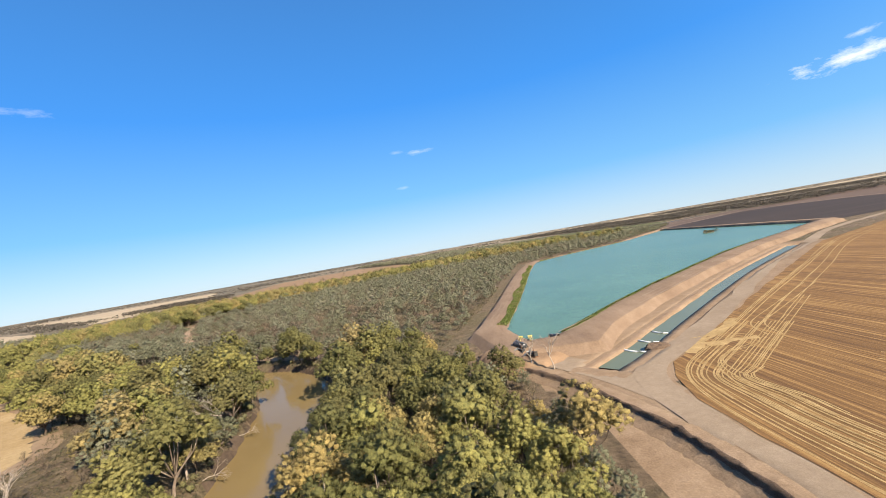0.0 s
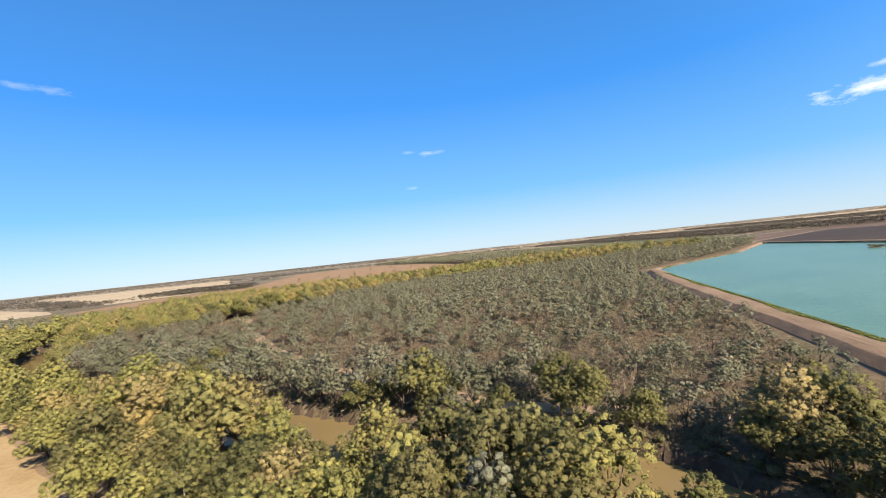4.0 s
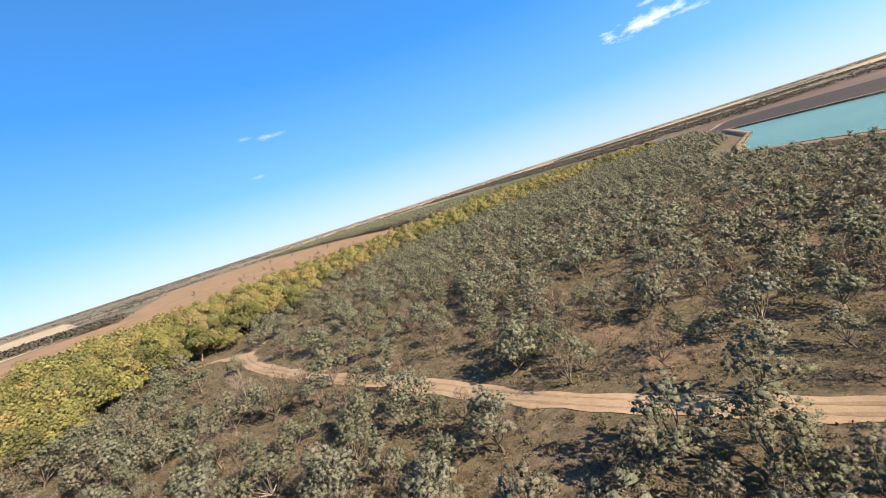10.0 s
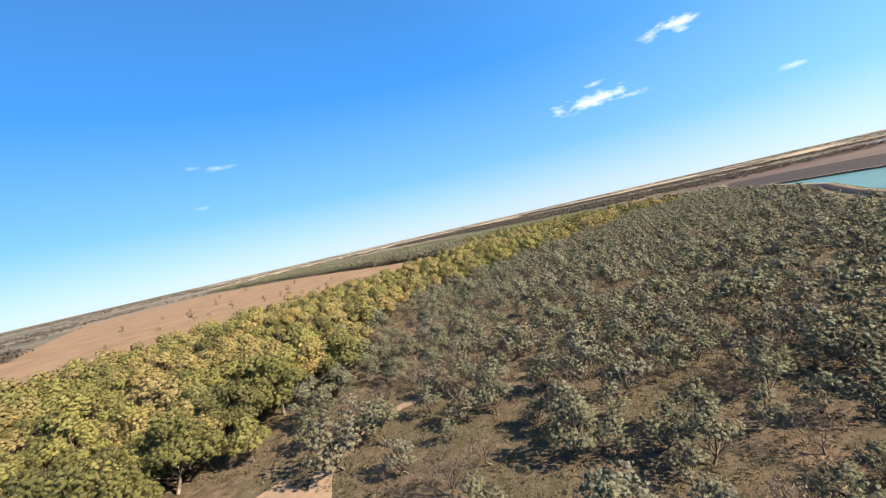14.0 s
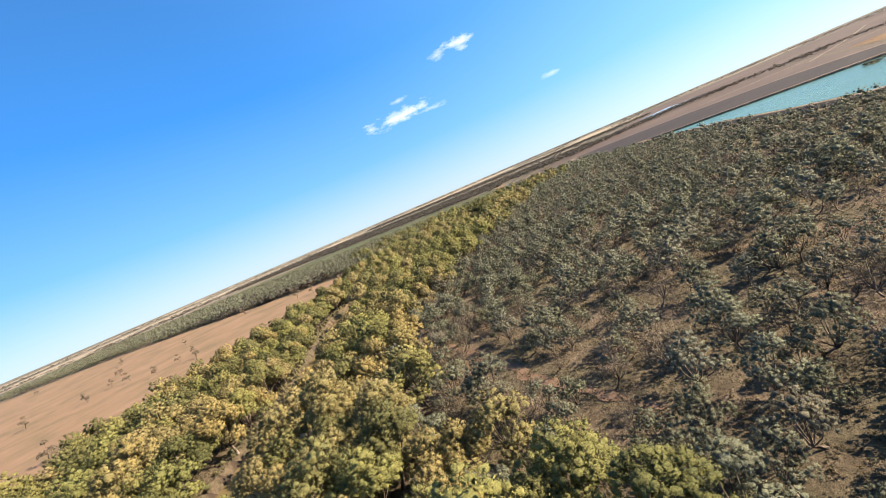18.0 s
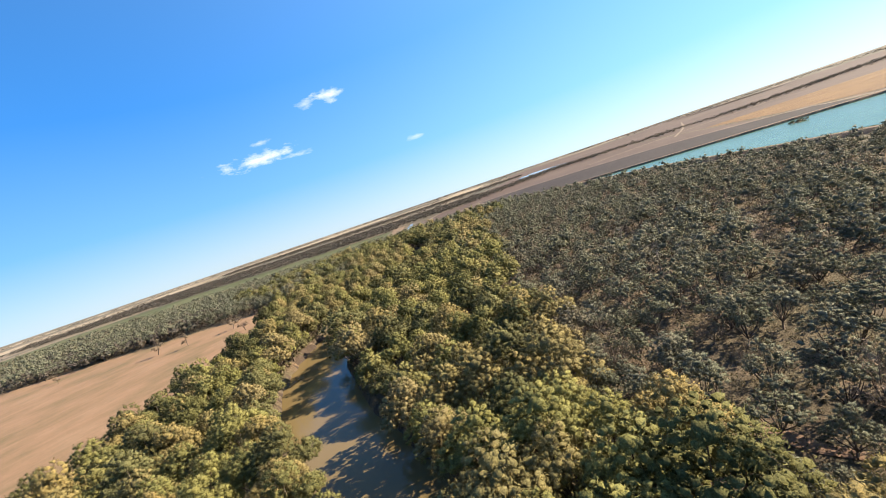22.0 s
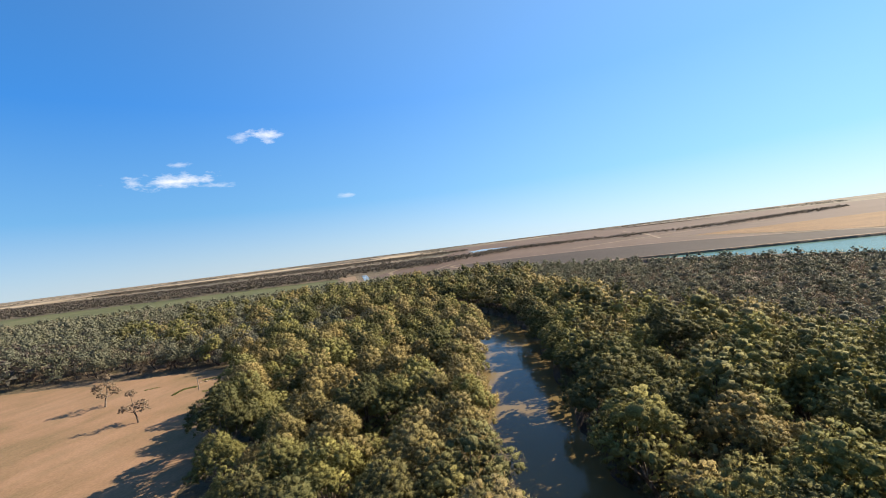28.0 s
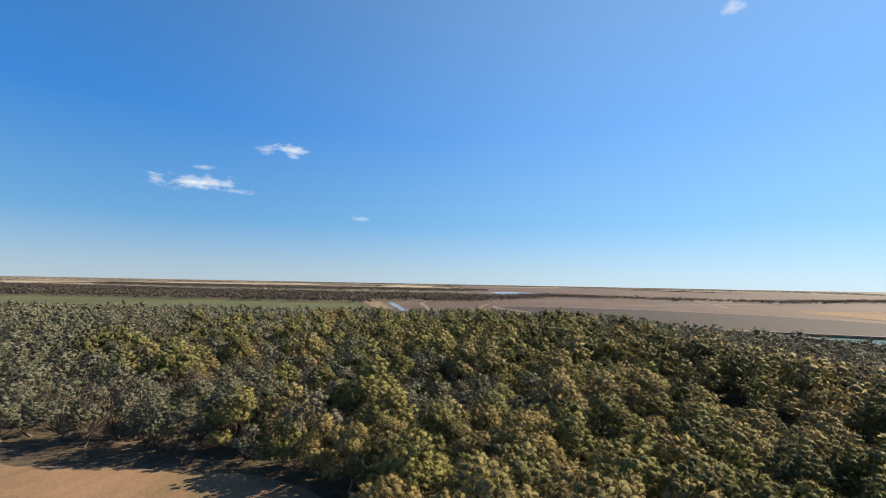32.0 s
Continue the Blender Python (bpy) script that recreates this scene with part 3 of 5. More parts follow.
sheet("field_stubble", STUBBLE, 0.06, M_STUBBLE, "golden cut stubble field with drill rows", "field", 0.35, 4)
sheet("field_straw", LEFT_FIELD, 0.06, M_STRAW, "pale golden stubble field beside the river trees", "field", 0.8)
sheet("field_paddock", PADDOCK, 0.06, M_PADDOCK, "bare dusty tan paddock with faint grass", "field", 1.2)
sheet("field_pasture", GREEN, 0.1, M_GREEN, "dull green pasture beyond the woods", "field", 1.5)
sheet("field_ploughed", DARK, 0.12, M_DARKSOIL, "dark brown ploughed field behind the reservoir", "field", 0.5)
sheet("field_fallow", TAN, 0.08, M_TAN, "reddish tan fallow field", "field", 0.5)
sheet("field_fallow_east", PINK, 0.07, M_TAN, "reddish tan fallow field with long cultivation lines", "field", 0.5)
ribbon("river", RIVER[::2], 24, M_RIVER, "muddy brown river winding between gum trees", "river", z=RIVER_Z, ragged=0, cols=1, step=6)
sheet("reservoir_water", RES, RES_Z, M_LAKE, "turquoise silty water of a farm reservoir", "water")
ribbon("canal_water", CANAL, 2 * CANAL_W, M_CANAL, "grey-green water in a straight supply canal", "water", z=-0.42, ragged=0.1, cols=1)


# ---- reservoir banks ----
def offset_ring(poly, off):
    """The closed outline moved outwards by off, which may differ from corner to corner."""
    area = sum(x0 * y1 - x1 * y0 for (x0, y0), (x1, y1) in zip(poly, [*poly[1:], poly[0]]))
    s = 1 if area > 0 else -1
    out = []
    n = len(poly)
    for i in range(n):
        a, b, c = Vector(poly[i - 1]), Vector(poly[i]), Vector(poly[(i + 1) % n])
        d0, d1 = (b - a).normalized(), (c - b).normalized()
        n0, n1 = Vector((d0.y, -d0.x)) * s, Vector((d1.y, -d1.x)) * s
        m = (n0 + n1).normalized()
        k = off[i] / max(0.45, m.dot(n0))
        out.append((b.x + m.x * k, b.y + m.y * k))
    return out


def dense(poly, step):
    out, idx = [], []
    for i, ((x0, y0), (x1, y1)) in enumerate(zip(poly, [*poly[1:], poly[0]])):
        k = max(1, int(math.hypot(x1 - x0, y1 - y0) / step))
        for j in range(k):
            out.append((x0 + (x1 - x0) * j / k, y0 + (y1 - y0) * j / k))
            idx.append((i + j / k) % len(poly))
    return out, idx


def build_banks():
    # crest width outside each corner of RES: broad towards the canal
    crest = [5, 9, 7, 7, 7.5, 8, 8, 7, 4, 1, 1, 2, 4.5, 5.5, 5.5, 5, 5]
    # the far bank drops steeply to the water
    lip = [1, 1, 1, 1, 1, 0.8, 0.3, 0.3, 0.3, 0.6, 0.6, 0.8, 1, 1, 1, 1, 1]
    n = len(RES)
    rings = []
    for f0, f1, z in ((-7, 0, -0.5), (-0.8, 0, 1.25), (0.2, 0, 1.6), (2.6, 0, 2.1), (3.4, 0.15, 2.2), (3.4, 0.6, 2.15), (3.4, 1.0, 2.0), (4.0, 1.0, 1.9), (5.6, 1.0, 0.1), (8.5, 1.0, -0.6)):
        rise = [0.9 if z > 2 and i in (6, 7, 8) else 0.0 for i in range(n)]
        off = [(f0 * q if 0 < f0 < 3 else f0) + f1 * c for c, q in zip(crest, lip)]
        ring = offset_ring(RES, off)
        rings.append([(x, y, z + r) for (x, y), r in zip(ring, rise)])
    v, q = [], []
    steps = 14
    for ring in rings:
        for i in range(n):
            a, b = Vector(ring[i]), Vector(ring[(i + 1) % n])
            for j in range(steps):
                p = a.lerp(b, j / steps)
                v.append(p)
    m = n * steps
    v = np.array([tuple(p) for p in v])
    v[:, 2] += 0.06 * wobble(v[:, 0], v[:, 1], 0.23, 1.3) * (v[:, 2] > 1.3)
    v[:, 0] += 0.35 * wobble(v[:, 0], v[:, 1], 0.4, 0.3)
    v[:, 1] += 0.35 * wobble(v[:, 0], v[:, 1], 0.37, 2.3)
    for r in range(len(rings) - 1):
        for i in range(m):
            a, b = r * m + i, r * m + (i + 1) % m
            q.append((a, b, b + m, a + m))
    me = mesh_np("embankment", v, np.array(q)[:, ::-1], smooth=True)
    ob = part("embankment", me, M_BANK, None)
    tagged(ob, "graded brown earth embankment round the reservoir", "embankment", kind="structure")


build_banks()

# ---- roads and tracks ----
ribbon("road_1", [(30.5, -140), (30.5, -100), (30.5, -60), (30.5, -20), (30.5, 5), (30.5, 22), (30.3, 40), (29.6, 56), (30.2, 68), (33.6, 79), (47, 91.5), (77, 120.5), (126, 171), (173, 210), (240, 262), (400, 335)], 5.0,
       M_ROAD, "grey-brown gravel farm road", "road", 0.07, 0.2, 5)
ribbon("road_2", [(30.3, 66), (27, 76), (21, 90), (15, 102)], 6.5, M_ROAD, "gravel spur to the pump pad", "road", 0.05, 0.2, 6)
ribbon("track_1", [(-40, 139), (-50, 143), (-60, 147), (-68, 153), (-78, 163), (-92, 177), (-103, 187), (-123, 209), (-136, 225), (-145, 238), (-153, 252), (-163, 268), (-174, 284), (-186, 305),
                   (-194, 322), (-198, 337), (-203, 347)], 4.6, M_TRACK, "sandy vehicle track through open bush", "track", 0.1, 0.3, 6, 1.2)
ribbon("track_4", [(-198, 335), (-203, 341), (-208, 347), (-214, 349), (-223, 349), (-233, 353)], 2.4, M_TRACK, "sandy side track bending towards the river", "track", 0.1, 0.35, 4, 1.2)
ribbon("track_5", [(-176, 284), (-167, 290), (-161, 293), (-158.5, 298), (-162, 302), (-166, 298), (-166, 292)], 1.0, M_TRACK, "faint sandy turning loop in the bush", "track", 0.1, 0.25, 2, 0.8)
ribbon("track_2", [(-197, 334), (-195, 344), (-189, 352), (-181, 356.5), (-173, 358)], 2.8, M_TRACK, "sandy side track in the bush", "track", 0.1, 0.3, 4, 1.2)
ribbon("track_3", [(-160, 396), (-157, 411), (-149, 434), (-140, 455), (-131, 468), (-120, 478)], 1.6, M_RED,
       "faint red earth track along the river trees", "track", 0.09, 0.5, 3, 1.0)

# wheel tracks along the crest of the reservoir bank and on the works
M_RUT = earth("worn_rut", (0.276, 0.190, 0.127), (0.356, 0.253, 0.172), (0.437, 0.316, 0.224), 0.08, 0.6, 5.0, 0.1)
west = [(6.5, 128), (8.5, 138), (16.5, 170), (29.5, 224), (45.5, 292), (57.5, 337), (66, 372)]
for k, (o, z) in enumerate(((2.2, 2.185), (3.9, 2.22))):
    ribbon("wheel_rut", [(x + o, y - 0.25 * o) for x, y in west], 0.45, M_RUT, "dark wheel rut along the bank crest", "track", ragged=0.1, cols=1, z=z)
south = [(30, 104), (40, 113), (62, 132), (100, 167), (156, 216), (205, 247)]
for k, (o, z) in enumerate(((-7.4, 2.19), (-5.7, 2.175), (-3.6, 2.12), (-1.9, 2.07))):
    ribbon("wheel_rut", [(x + 0.7 * o, y - 0.7 * o) for x, y in south], 0.4, M_ROAD if k % 2 else M_RUT, "wheel track along the broad bank", "track", ragged=0.1, cols=1, z=z)
track1 = [(-92, 177), (-103, 187), (-123, 209), (-136, 225), (-145, 238), (-153, 252), (-163, 268), (-174, 284), (-186, 305), (-194, 322), (-198, 337)]
for k, o in enumerate((-0.95, 0.85)):
    ribbon("wheel_rut", [(x + 0.8 * o, y + 0.6 * o) for x, y in track1], 0.55, M_DIRT, "worn wheel rut in the sandy track", "track", 0.125, 0.14, 1, 1.2)

# ---- far pale fields and water ----
PALE_FIELDS = [[(-640, 776), (-477, 872), (-1000, 1900), (-1750, 1800)], [(-900, 560), (-620, 660), (-700, 740), (-1700, 1500), (-2400, 1300)],
               [(740, 1950), (722, 1430), (802, 1050), (830, 880), (1000, 900), (960, 1050), (900, 1450), (960, 2050)],
               [(-200, 2300), (900, 2500), (2100, 1900), (2600, 2300), (900, 3000), (-400, 2900)], [(1500, 1150), (2600, 1400), (2700, 1700), (1400, 1300)],
               [(1000, 2400), (1300, 1500), (1600, 1000), (1900, 1050), (1700, 1600), (1400, 2600)], [(-500, 3600), (1200, 3900), (3200, 2800), (3600, 3100), (1300, 4600), (-700, 4300)]]
for poly in PALE_FIELDS:
    sheet("field_pale", poly, 0.07, M_PALE, "pale bleached crop field near the horizon", "field", 3, 20)
sheet("field_east", [(2200, -200), (4200, 400), (4300, 900), (2600, 300)], 0.07, M_TAN, "tan fields near the horizon", "field", 3, 20)
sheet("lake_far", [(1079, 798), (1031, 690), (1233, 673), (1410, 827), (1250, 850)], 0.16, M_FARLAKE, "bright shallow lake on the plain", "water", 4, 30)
ribbon("embankment_far", [(300, 784), (360, 815), (430, 852), (522, 901)], 22, M_DIRT, "orange-brown earth embankment beside a canal", "embankment", 0.5, 1.0, 4, 8)
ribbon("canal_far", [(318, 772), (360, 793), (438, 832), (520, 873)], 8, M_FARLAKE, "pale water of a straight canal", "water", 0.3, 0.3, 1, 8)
for line, w in (([(296, 590), (310, 612), (400, 668), (492, 726), (531, 694), (536, 560), (496, 438), (426, 362), (372, 314)], 5), ([(324, 690), (420, 735), (559, 743)], 4),
                ([(620, 560), (760, 420), (879, 248), (1000, 100)], 6), ([(650, 420), (1000, 380), (1600, 340)], 5), ([(330, 760), (450, 800), (560, 835), (900, 868)], 5)):
    ribbon("farm_track", line, w, M_ROAD, "pale farm track between the fields", "track", 0.22, 0.4, 1, 12)


# ---- trees ----
NEAR = [(0, 40), (-60, 62), (-110, 110), (-165, 190), (-198, 270), (-212, 340), (-205, 400), (-185, 470), (-140, 535), (-75, 612), (0, 680)]


def tube(path, radii, sides=5):
    """A tapered limb through the points of a path, as verts and quads."""
    v, q = [], []
    for i, (p, r) in enumerate(zip(path, radii)):
        d = (path[min(i + 1, len(path) - 1)] - path[max(i - 1, 0)]).normalized()
        a = d.orthogonal().normalized()
        b = d.cross(a)
        for k in range(sides):
            t = 2 * math.pi * k / sides
            v.append(p + (a * math.cos(t) + b * math.sin(t)) * r)
    for i in range(len(path) - 1):
        for k in range(sides):
            q.append((i * sides + k, i * sides + (k + 1) % sides, (i + 1) * sides + (k + 1) % sides, (i + 1) * sides + k))
    return v, q


def leaf_cards(rng, centres, radii, per, size, flat=0.8):
    """Small leaf sprays on the domes of the clumps: single slanting blades with gaps between them."""
    n = len(centres) * per
    c = np.repeat(np.asarray(centres), per, 0)
    r = np.repeat(np.asarray(radii), per)
    d = rng.normal(size=(n, 3))
    d /= np.linalg.norm(d, axis=1, keepdims=True)
    d[:, 2] = np.where(d[:, 2] < -0.2, -d[:, 2], d[:, 2])
    rad = r * (1.06 - 0.5 * rng.uniform(size=n) ** 2.2)
    p = c + d * rad[:, None] * np.array([1, 1, flat])
    nor = d + rng.normal(size=(n, 3)) * 0.55 + np.array([0, 0, 0.15])
    nor /= np.linalg.norm(nor, axis=1, keepdims=True)
    u = np.cross(nor, rng.normal(size=(n, 3)))
    u /= np.linalg.norm(u, axis=1, keepdims=True)
    w = np.cross(nor, u)
    s = size * rng.uniform(0.6, 1.4, n)
    a, b = u * s[:, None], w * (s * rng.uniform(0.4, 0.65, n))[:, None]
    v = np.stack([p - a * 0.7 - b * 0.5, p + a * 0.8 - b * 0.4, p + b * 0.9], 1).reshape(-1, 3)
    soft = d * np.array([1, 1, 1.15]) + nor * 0.5
    soft /= np.linalg.norm(soft, axis=1, keepdims=True)
    return v, np.arange(n * 3).reshape(n, 3), np.repeat(soft, 3, 0)


def sprays(rng, centres, radii, hubs, per, size, flat=0.85):
    """Hanging leaf sprays round small clumps; hubs are the middles of the boughs that carry them."""
    n = len(centres) * per
    c, h = np.repeat(np.asarray(centres), per, 0), np.repeat(np.asarray(hubs), per, 0)
    r = np.repeat(np.asarray(radii), per)
    d = rng.normal(size=(n, 3))
    d /= np.linalg.norm(d, axis=1, keepdims=True)
    p = c + d * (r * rng.uniform(0.45, 1.08, n))[:, None] * np.array([1, 1, flat])
    out = p - h
    out /= np.linalg.norm(out, axis=1, keepdims=True) + 1e-6
    # blades hang outwards and down, each turned its own way
    u = rng.normal(size=(n, 3)) * 0.8 + out * 0.35 + np.array([0, 0, -0.45])
    u /= np.linalg.norm(u, axis=1, keepdims=True)
    nor = out + d * 0.5 + rng.normal(size=(n, 3)) * 0.6 + np.array([0, 0, 0.35])
    nor -= u * (nor * u).sum(1, keepdims=True)
    nor /= np.linalg.norm(nor, axis=1, keepdims=True)
    w = np.cross(nor, u)
    s = size * rng.uniform(0.6, 1.45, n)
    a, b = u * s[:, None], w * (s * rng.uniform(0.4, 0.7, n))[:, None]
    v = np.stack([p - a * 0.5 + b * 0.65, p - a * 0.6 - b * 0.6, p + a * 0.9], 1).reshape(-1, 3)
    soft = nor * 0.5 + d * 0.45 + out * 0.95
    soft /= np.linalg.norm(soft, axis=1, keepdims=True)
    return v, np.arange(n * 3).reshape(n, 3), np.repeat(soft, 3, 0)


def ico(level):
    bm = bmesh.new()
    if level:
        bmesh.ops.create_icosphere(bm, subdivisions=level, radius=1)
    else:
        bmesh.ops.create_cone(bm, cap_ends=False, segments=4, radius1=1, radius2=0, depth=1, matrix=Matrix.Translation((0, 0, 0.5)))
        bmesh.ops.create_cone(bm, cap_ends=False, segments=4, radius1=0, radius2=1, depth=0.6, matrix=Matrix.Translation((0, 0, -0.3)))
        bmesh.ops.remove_doubles(bm, verts=bm.verts, dist=0.01)
        bmesh.ops.triangulate(bm, faces=bm.faces[:])
    v = np.array([w.co[:] for w in bm.verts])
    f = np.array([[w.index for w in q.verts] for q in bm.faces])
    bm.free()
    return v, f


ICO = [ico(0), ico(1), ico(2), ico(3)]


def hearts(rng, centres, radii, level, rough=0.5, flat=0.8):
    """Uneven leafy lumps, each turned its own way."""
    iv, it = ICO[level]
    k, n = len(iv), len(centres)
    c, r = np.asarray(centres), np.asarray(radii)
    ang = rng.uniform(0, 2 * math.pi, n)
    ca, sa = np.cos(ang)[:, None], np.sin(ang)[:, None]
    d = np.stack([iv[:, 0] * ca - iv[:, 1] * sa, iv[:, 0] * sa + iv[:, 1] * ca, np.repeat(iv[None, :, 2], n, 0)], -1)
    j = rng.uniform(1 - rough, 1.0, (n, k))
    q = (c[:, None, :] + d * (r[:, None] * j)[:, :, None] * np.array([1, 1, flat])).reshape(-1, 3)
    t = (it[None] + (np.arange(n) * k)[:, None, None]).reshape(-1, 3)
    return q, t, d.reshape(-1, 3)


def tree_form(seed, height, spread_r, bole, limbs, clumps, leafs, size, core=None, sides=5, lean=0.08, bare=0.0, puff=(0.3, 0.46), domes=(0.42, 0.58), heart=0.5):
    """One gum-like tree: a forked trunk with limbs, and a crown of leaf clumps round the limb ends."""
    rng = np.random.default_rng(seed)
    rnd = random.Random(seed)
    top = Vector((rnd.uniform(-lean, lean) * height, rnd.uniform(-lean, lean) * height, height * bole))
    tv, tq = [], []

    def add(path, radii, s=sides, root=None):
        v, q = tube(path, radii, s)
        o = len(tv)
        tv.extend(v)
        tq.extend([tuple(i + o for i in f) for f in q])
        if root is not None:
            tq.append((o, o + 1, root + 1, root))
        return o

    r0 = 0.02 * height + 0.04
    mid = top * 0.55 + Vector((rnd.uniform(-0.2, 0.2), rnd.uniform(-0.2, 0.2), 0))
    add([Vector((0, 0, -0.5)), Vector((0, 0, 0.15)), mid, top], [r0 * 1.5, r0 * 1.1, r0 * 0.85, r0 * 0.7])
    cen, rad, big, hub = [], [], [], []
    for k in range(limbs):
        a = 2 * math.pi * (k + rnd.uniform(-0.35, 0.35)) / limbs
        out = spread_r * math.sqrt(rnd.uniform(0.12, 0.7))
        end = Vector((top.x + math.cos(a) * out, top.y + math.sin(a) * out, height * (0.84 - 0.55 * (out / spread_r) ** 2 + rnd.uniform(-0.12, 0.05))))
        if k == 0:
            end = Vector((top.x * 1.3, top.y * 1.3, height * 0.9))
        start = top.lerp(mid, rnd.uniform(0, 0.5))
        knee = start.lerp(end, 0.5) + Vector((math.cos(a), math.sin(a), -0.4)) * out * 0.15
        if sides > 3 or clumps > 16:
            ls = 4 if sides > 3 else 3
            limb = add([start, knee, end], [r0 * 0.5, r0 * 0.33, r0 * 0.12], ls, sides * 3)
        dome = spread_r * rnd.uniform(*domes) * (1.15 if k == 0 else 1.0)
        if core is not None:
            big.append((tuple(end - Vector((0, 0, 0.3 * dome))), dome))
        # small leaf puffs round the limb's end
        m = clumps // limbs
        for j in range(m):
            up = 0.92 - 1.4 * (j + rnd.uniform(0.0, 1.0)) / m
            b = 2.4 * j + a + rnd.uniform(-0.3, 0.3)
            side = math.sqrt(max(0.0, 1 - up * up))
            q = dome * rnd.uniform(0.8, 1.02)
            c = end + Vector((math.cos(b) * side * q, math.sin(b) * side * q, up * q * 0.8 - 0.15 * dome))
            cen.append(tuple(c))
            hub.append(tuple(end - Vector((0, 0, 0.35 * dome))))
            rad.append(dome * rnd.uniform(*puff))
            if bare and rnd.random() < bare:
                add([knee.lerp(end, 0.6), end.lerp(c, 0.5), c], [r0 * 0.16, r0 * 0.1, r0 * 0.04], 3, limb + 2 * ls)
    leaves = sprays(rng, cen, rad, hub, leafs, size)
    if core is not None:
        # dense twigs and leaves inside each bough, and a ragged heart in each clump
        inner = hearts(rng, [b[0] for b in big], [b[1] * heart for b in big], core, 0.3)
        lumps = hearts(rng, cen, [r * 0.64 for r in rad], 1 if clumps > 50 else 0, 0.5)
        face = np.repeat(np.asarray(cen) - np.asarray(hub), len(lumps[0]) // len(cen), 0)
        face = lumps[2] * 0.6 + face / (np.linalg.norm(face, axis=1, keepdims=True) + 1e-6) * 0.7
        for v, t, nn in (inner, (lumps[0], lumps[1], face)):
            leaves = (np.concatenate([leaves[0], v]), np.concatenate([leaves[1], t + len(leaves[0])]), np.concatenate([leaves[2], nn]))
    return (np.array([tuple(p) for p in tv]), np.array(tq), *leaves)


def dead_form(seed, height):
    """A dead tree: bare forked limbs and twigs."""
    rnd = random.Random(seed)
    tv, tq = [], []

    def grow(p, d, L, r, depth):
        e = p + d * L
        v, q = tube([p, p.lerp(e, 0.5) + Vector((rnd.gauss(0, 0.06), rnd.gauss(0, 0.06), 0)) * L, e], [r, r * 0.8, r * 0.55], 4)
        o = len(tv)
        tv.extend(v)
        tq.extend([tuple(i + o for i in f) for f in q])
        if o:
            tq.append((o, o + 1, 4, 5))
        if depth < 4:
            for _ in range(3 if depth else 4):
                nd = (d + Vector((rnd.gauss(0, 0.55), rnd.gauss(0, 0.55), rnd.gauss(0.1, 0.3)))).normalized()
                grow(e, nd, L * rnd.uniform(0.5, 0.8), r * 0.5, depth + 1)

    grow(Vector((0, 0, -0.4)), Vector((rnd.gauss(0, 0.1), rnd.gauss(0, 0.1), 1)).normalized(), height * 0.36, height * 0.024, 0)
    # leave out the ties so that no long slivers show
    return np.array([tuple(p) for p in tv]), np.array([f for f in tq if f[2:] != (4, 5)])


# kinds: (leaf material, label, category, forms near, forms far)
KINDS = {
    "river_gum": (M_GUM, "river gum tree with olive-yellow leaf clumps and pale trunk", "gum tree", "gum trees along the river"),
    "tan_gum": (M_TANGUM, "river gum tree with tan and ochre leaf clumps", "gum tree", "tan gum trees along the river"),
    "green_gum": (M_GREENGUM, "river gum tree with dense olive-green leaf clumps", "gum tree", "green gum trees along the river"),
    "box_tree": (M_BOX, "grey-green box tree with open crown and forked trunk", "box tree", "box trees in the bush"),
    "grey_box": (M_GREYBOX, "silvery grey-green box tree with rounded crown", "box tree", "grey box trees in the bush"),
    "thin_tree": (M_DRY, "thin-leaved brownish tree with many bare twigs", "bush tree", "thin trees in the bush"),
}
FORMS, MID, LOW, SMALL, TINY = {}, {}, {}, {}, {}


def add_form(book, kind, *form):
    book.setdefault(kind, []).append(tree_form(*form))


for k in range(7):
    h = 10.2 + 0.5 * k
    r = 4.6 + 0.28 * k
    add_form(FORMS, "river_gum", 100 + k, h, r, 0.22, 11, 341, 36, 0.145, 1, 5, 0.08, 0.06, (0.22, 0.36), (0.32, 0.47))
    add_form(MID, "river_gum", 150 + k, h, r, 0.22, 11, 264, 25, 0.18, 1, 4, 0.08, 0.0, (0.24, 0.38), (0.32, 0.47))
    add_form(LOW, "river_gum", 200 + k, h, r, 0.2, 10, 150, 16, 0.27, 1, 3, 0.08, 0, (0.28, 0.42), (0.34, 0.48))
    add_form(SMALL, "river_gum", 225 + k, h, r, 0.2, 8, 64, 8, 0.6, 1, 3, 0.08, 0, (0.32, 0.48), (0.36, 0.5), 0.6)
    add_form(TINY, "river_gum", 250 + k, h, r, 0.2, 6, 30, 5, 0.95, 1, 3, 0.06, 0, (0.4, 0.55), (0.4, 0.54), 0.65)
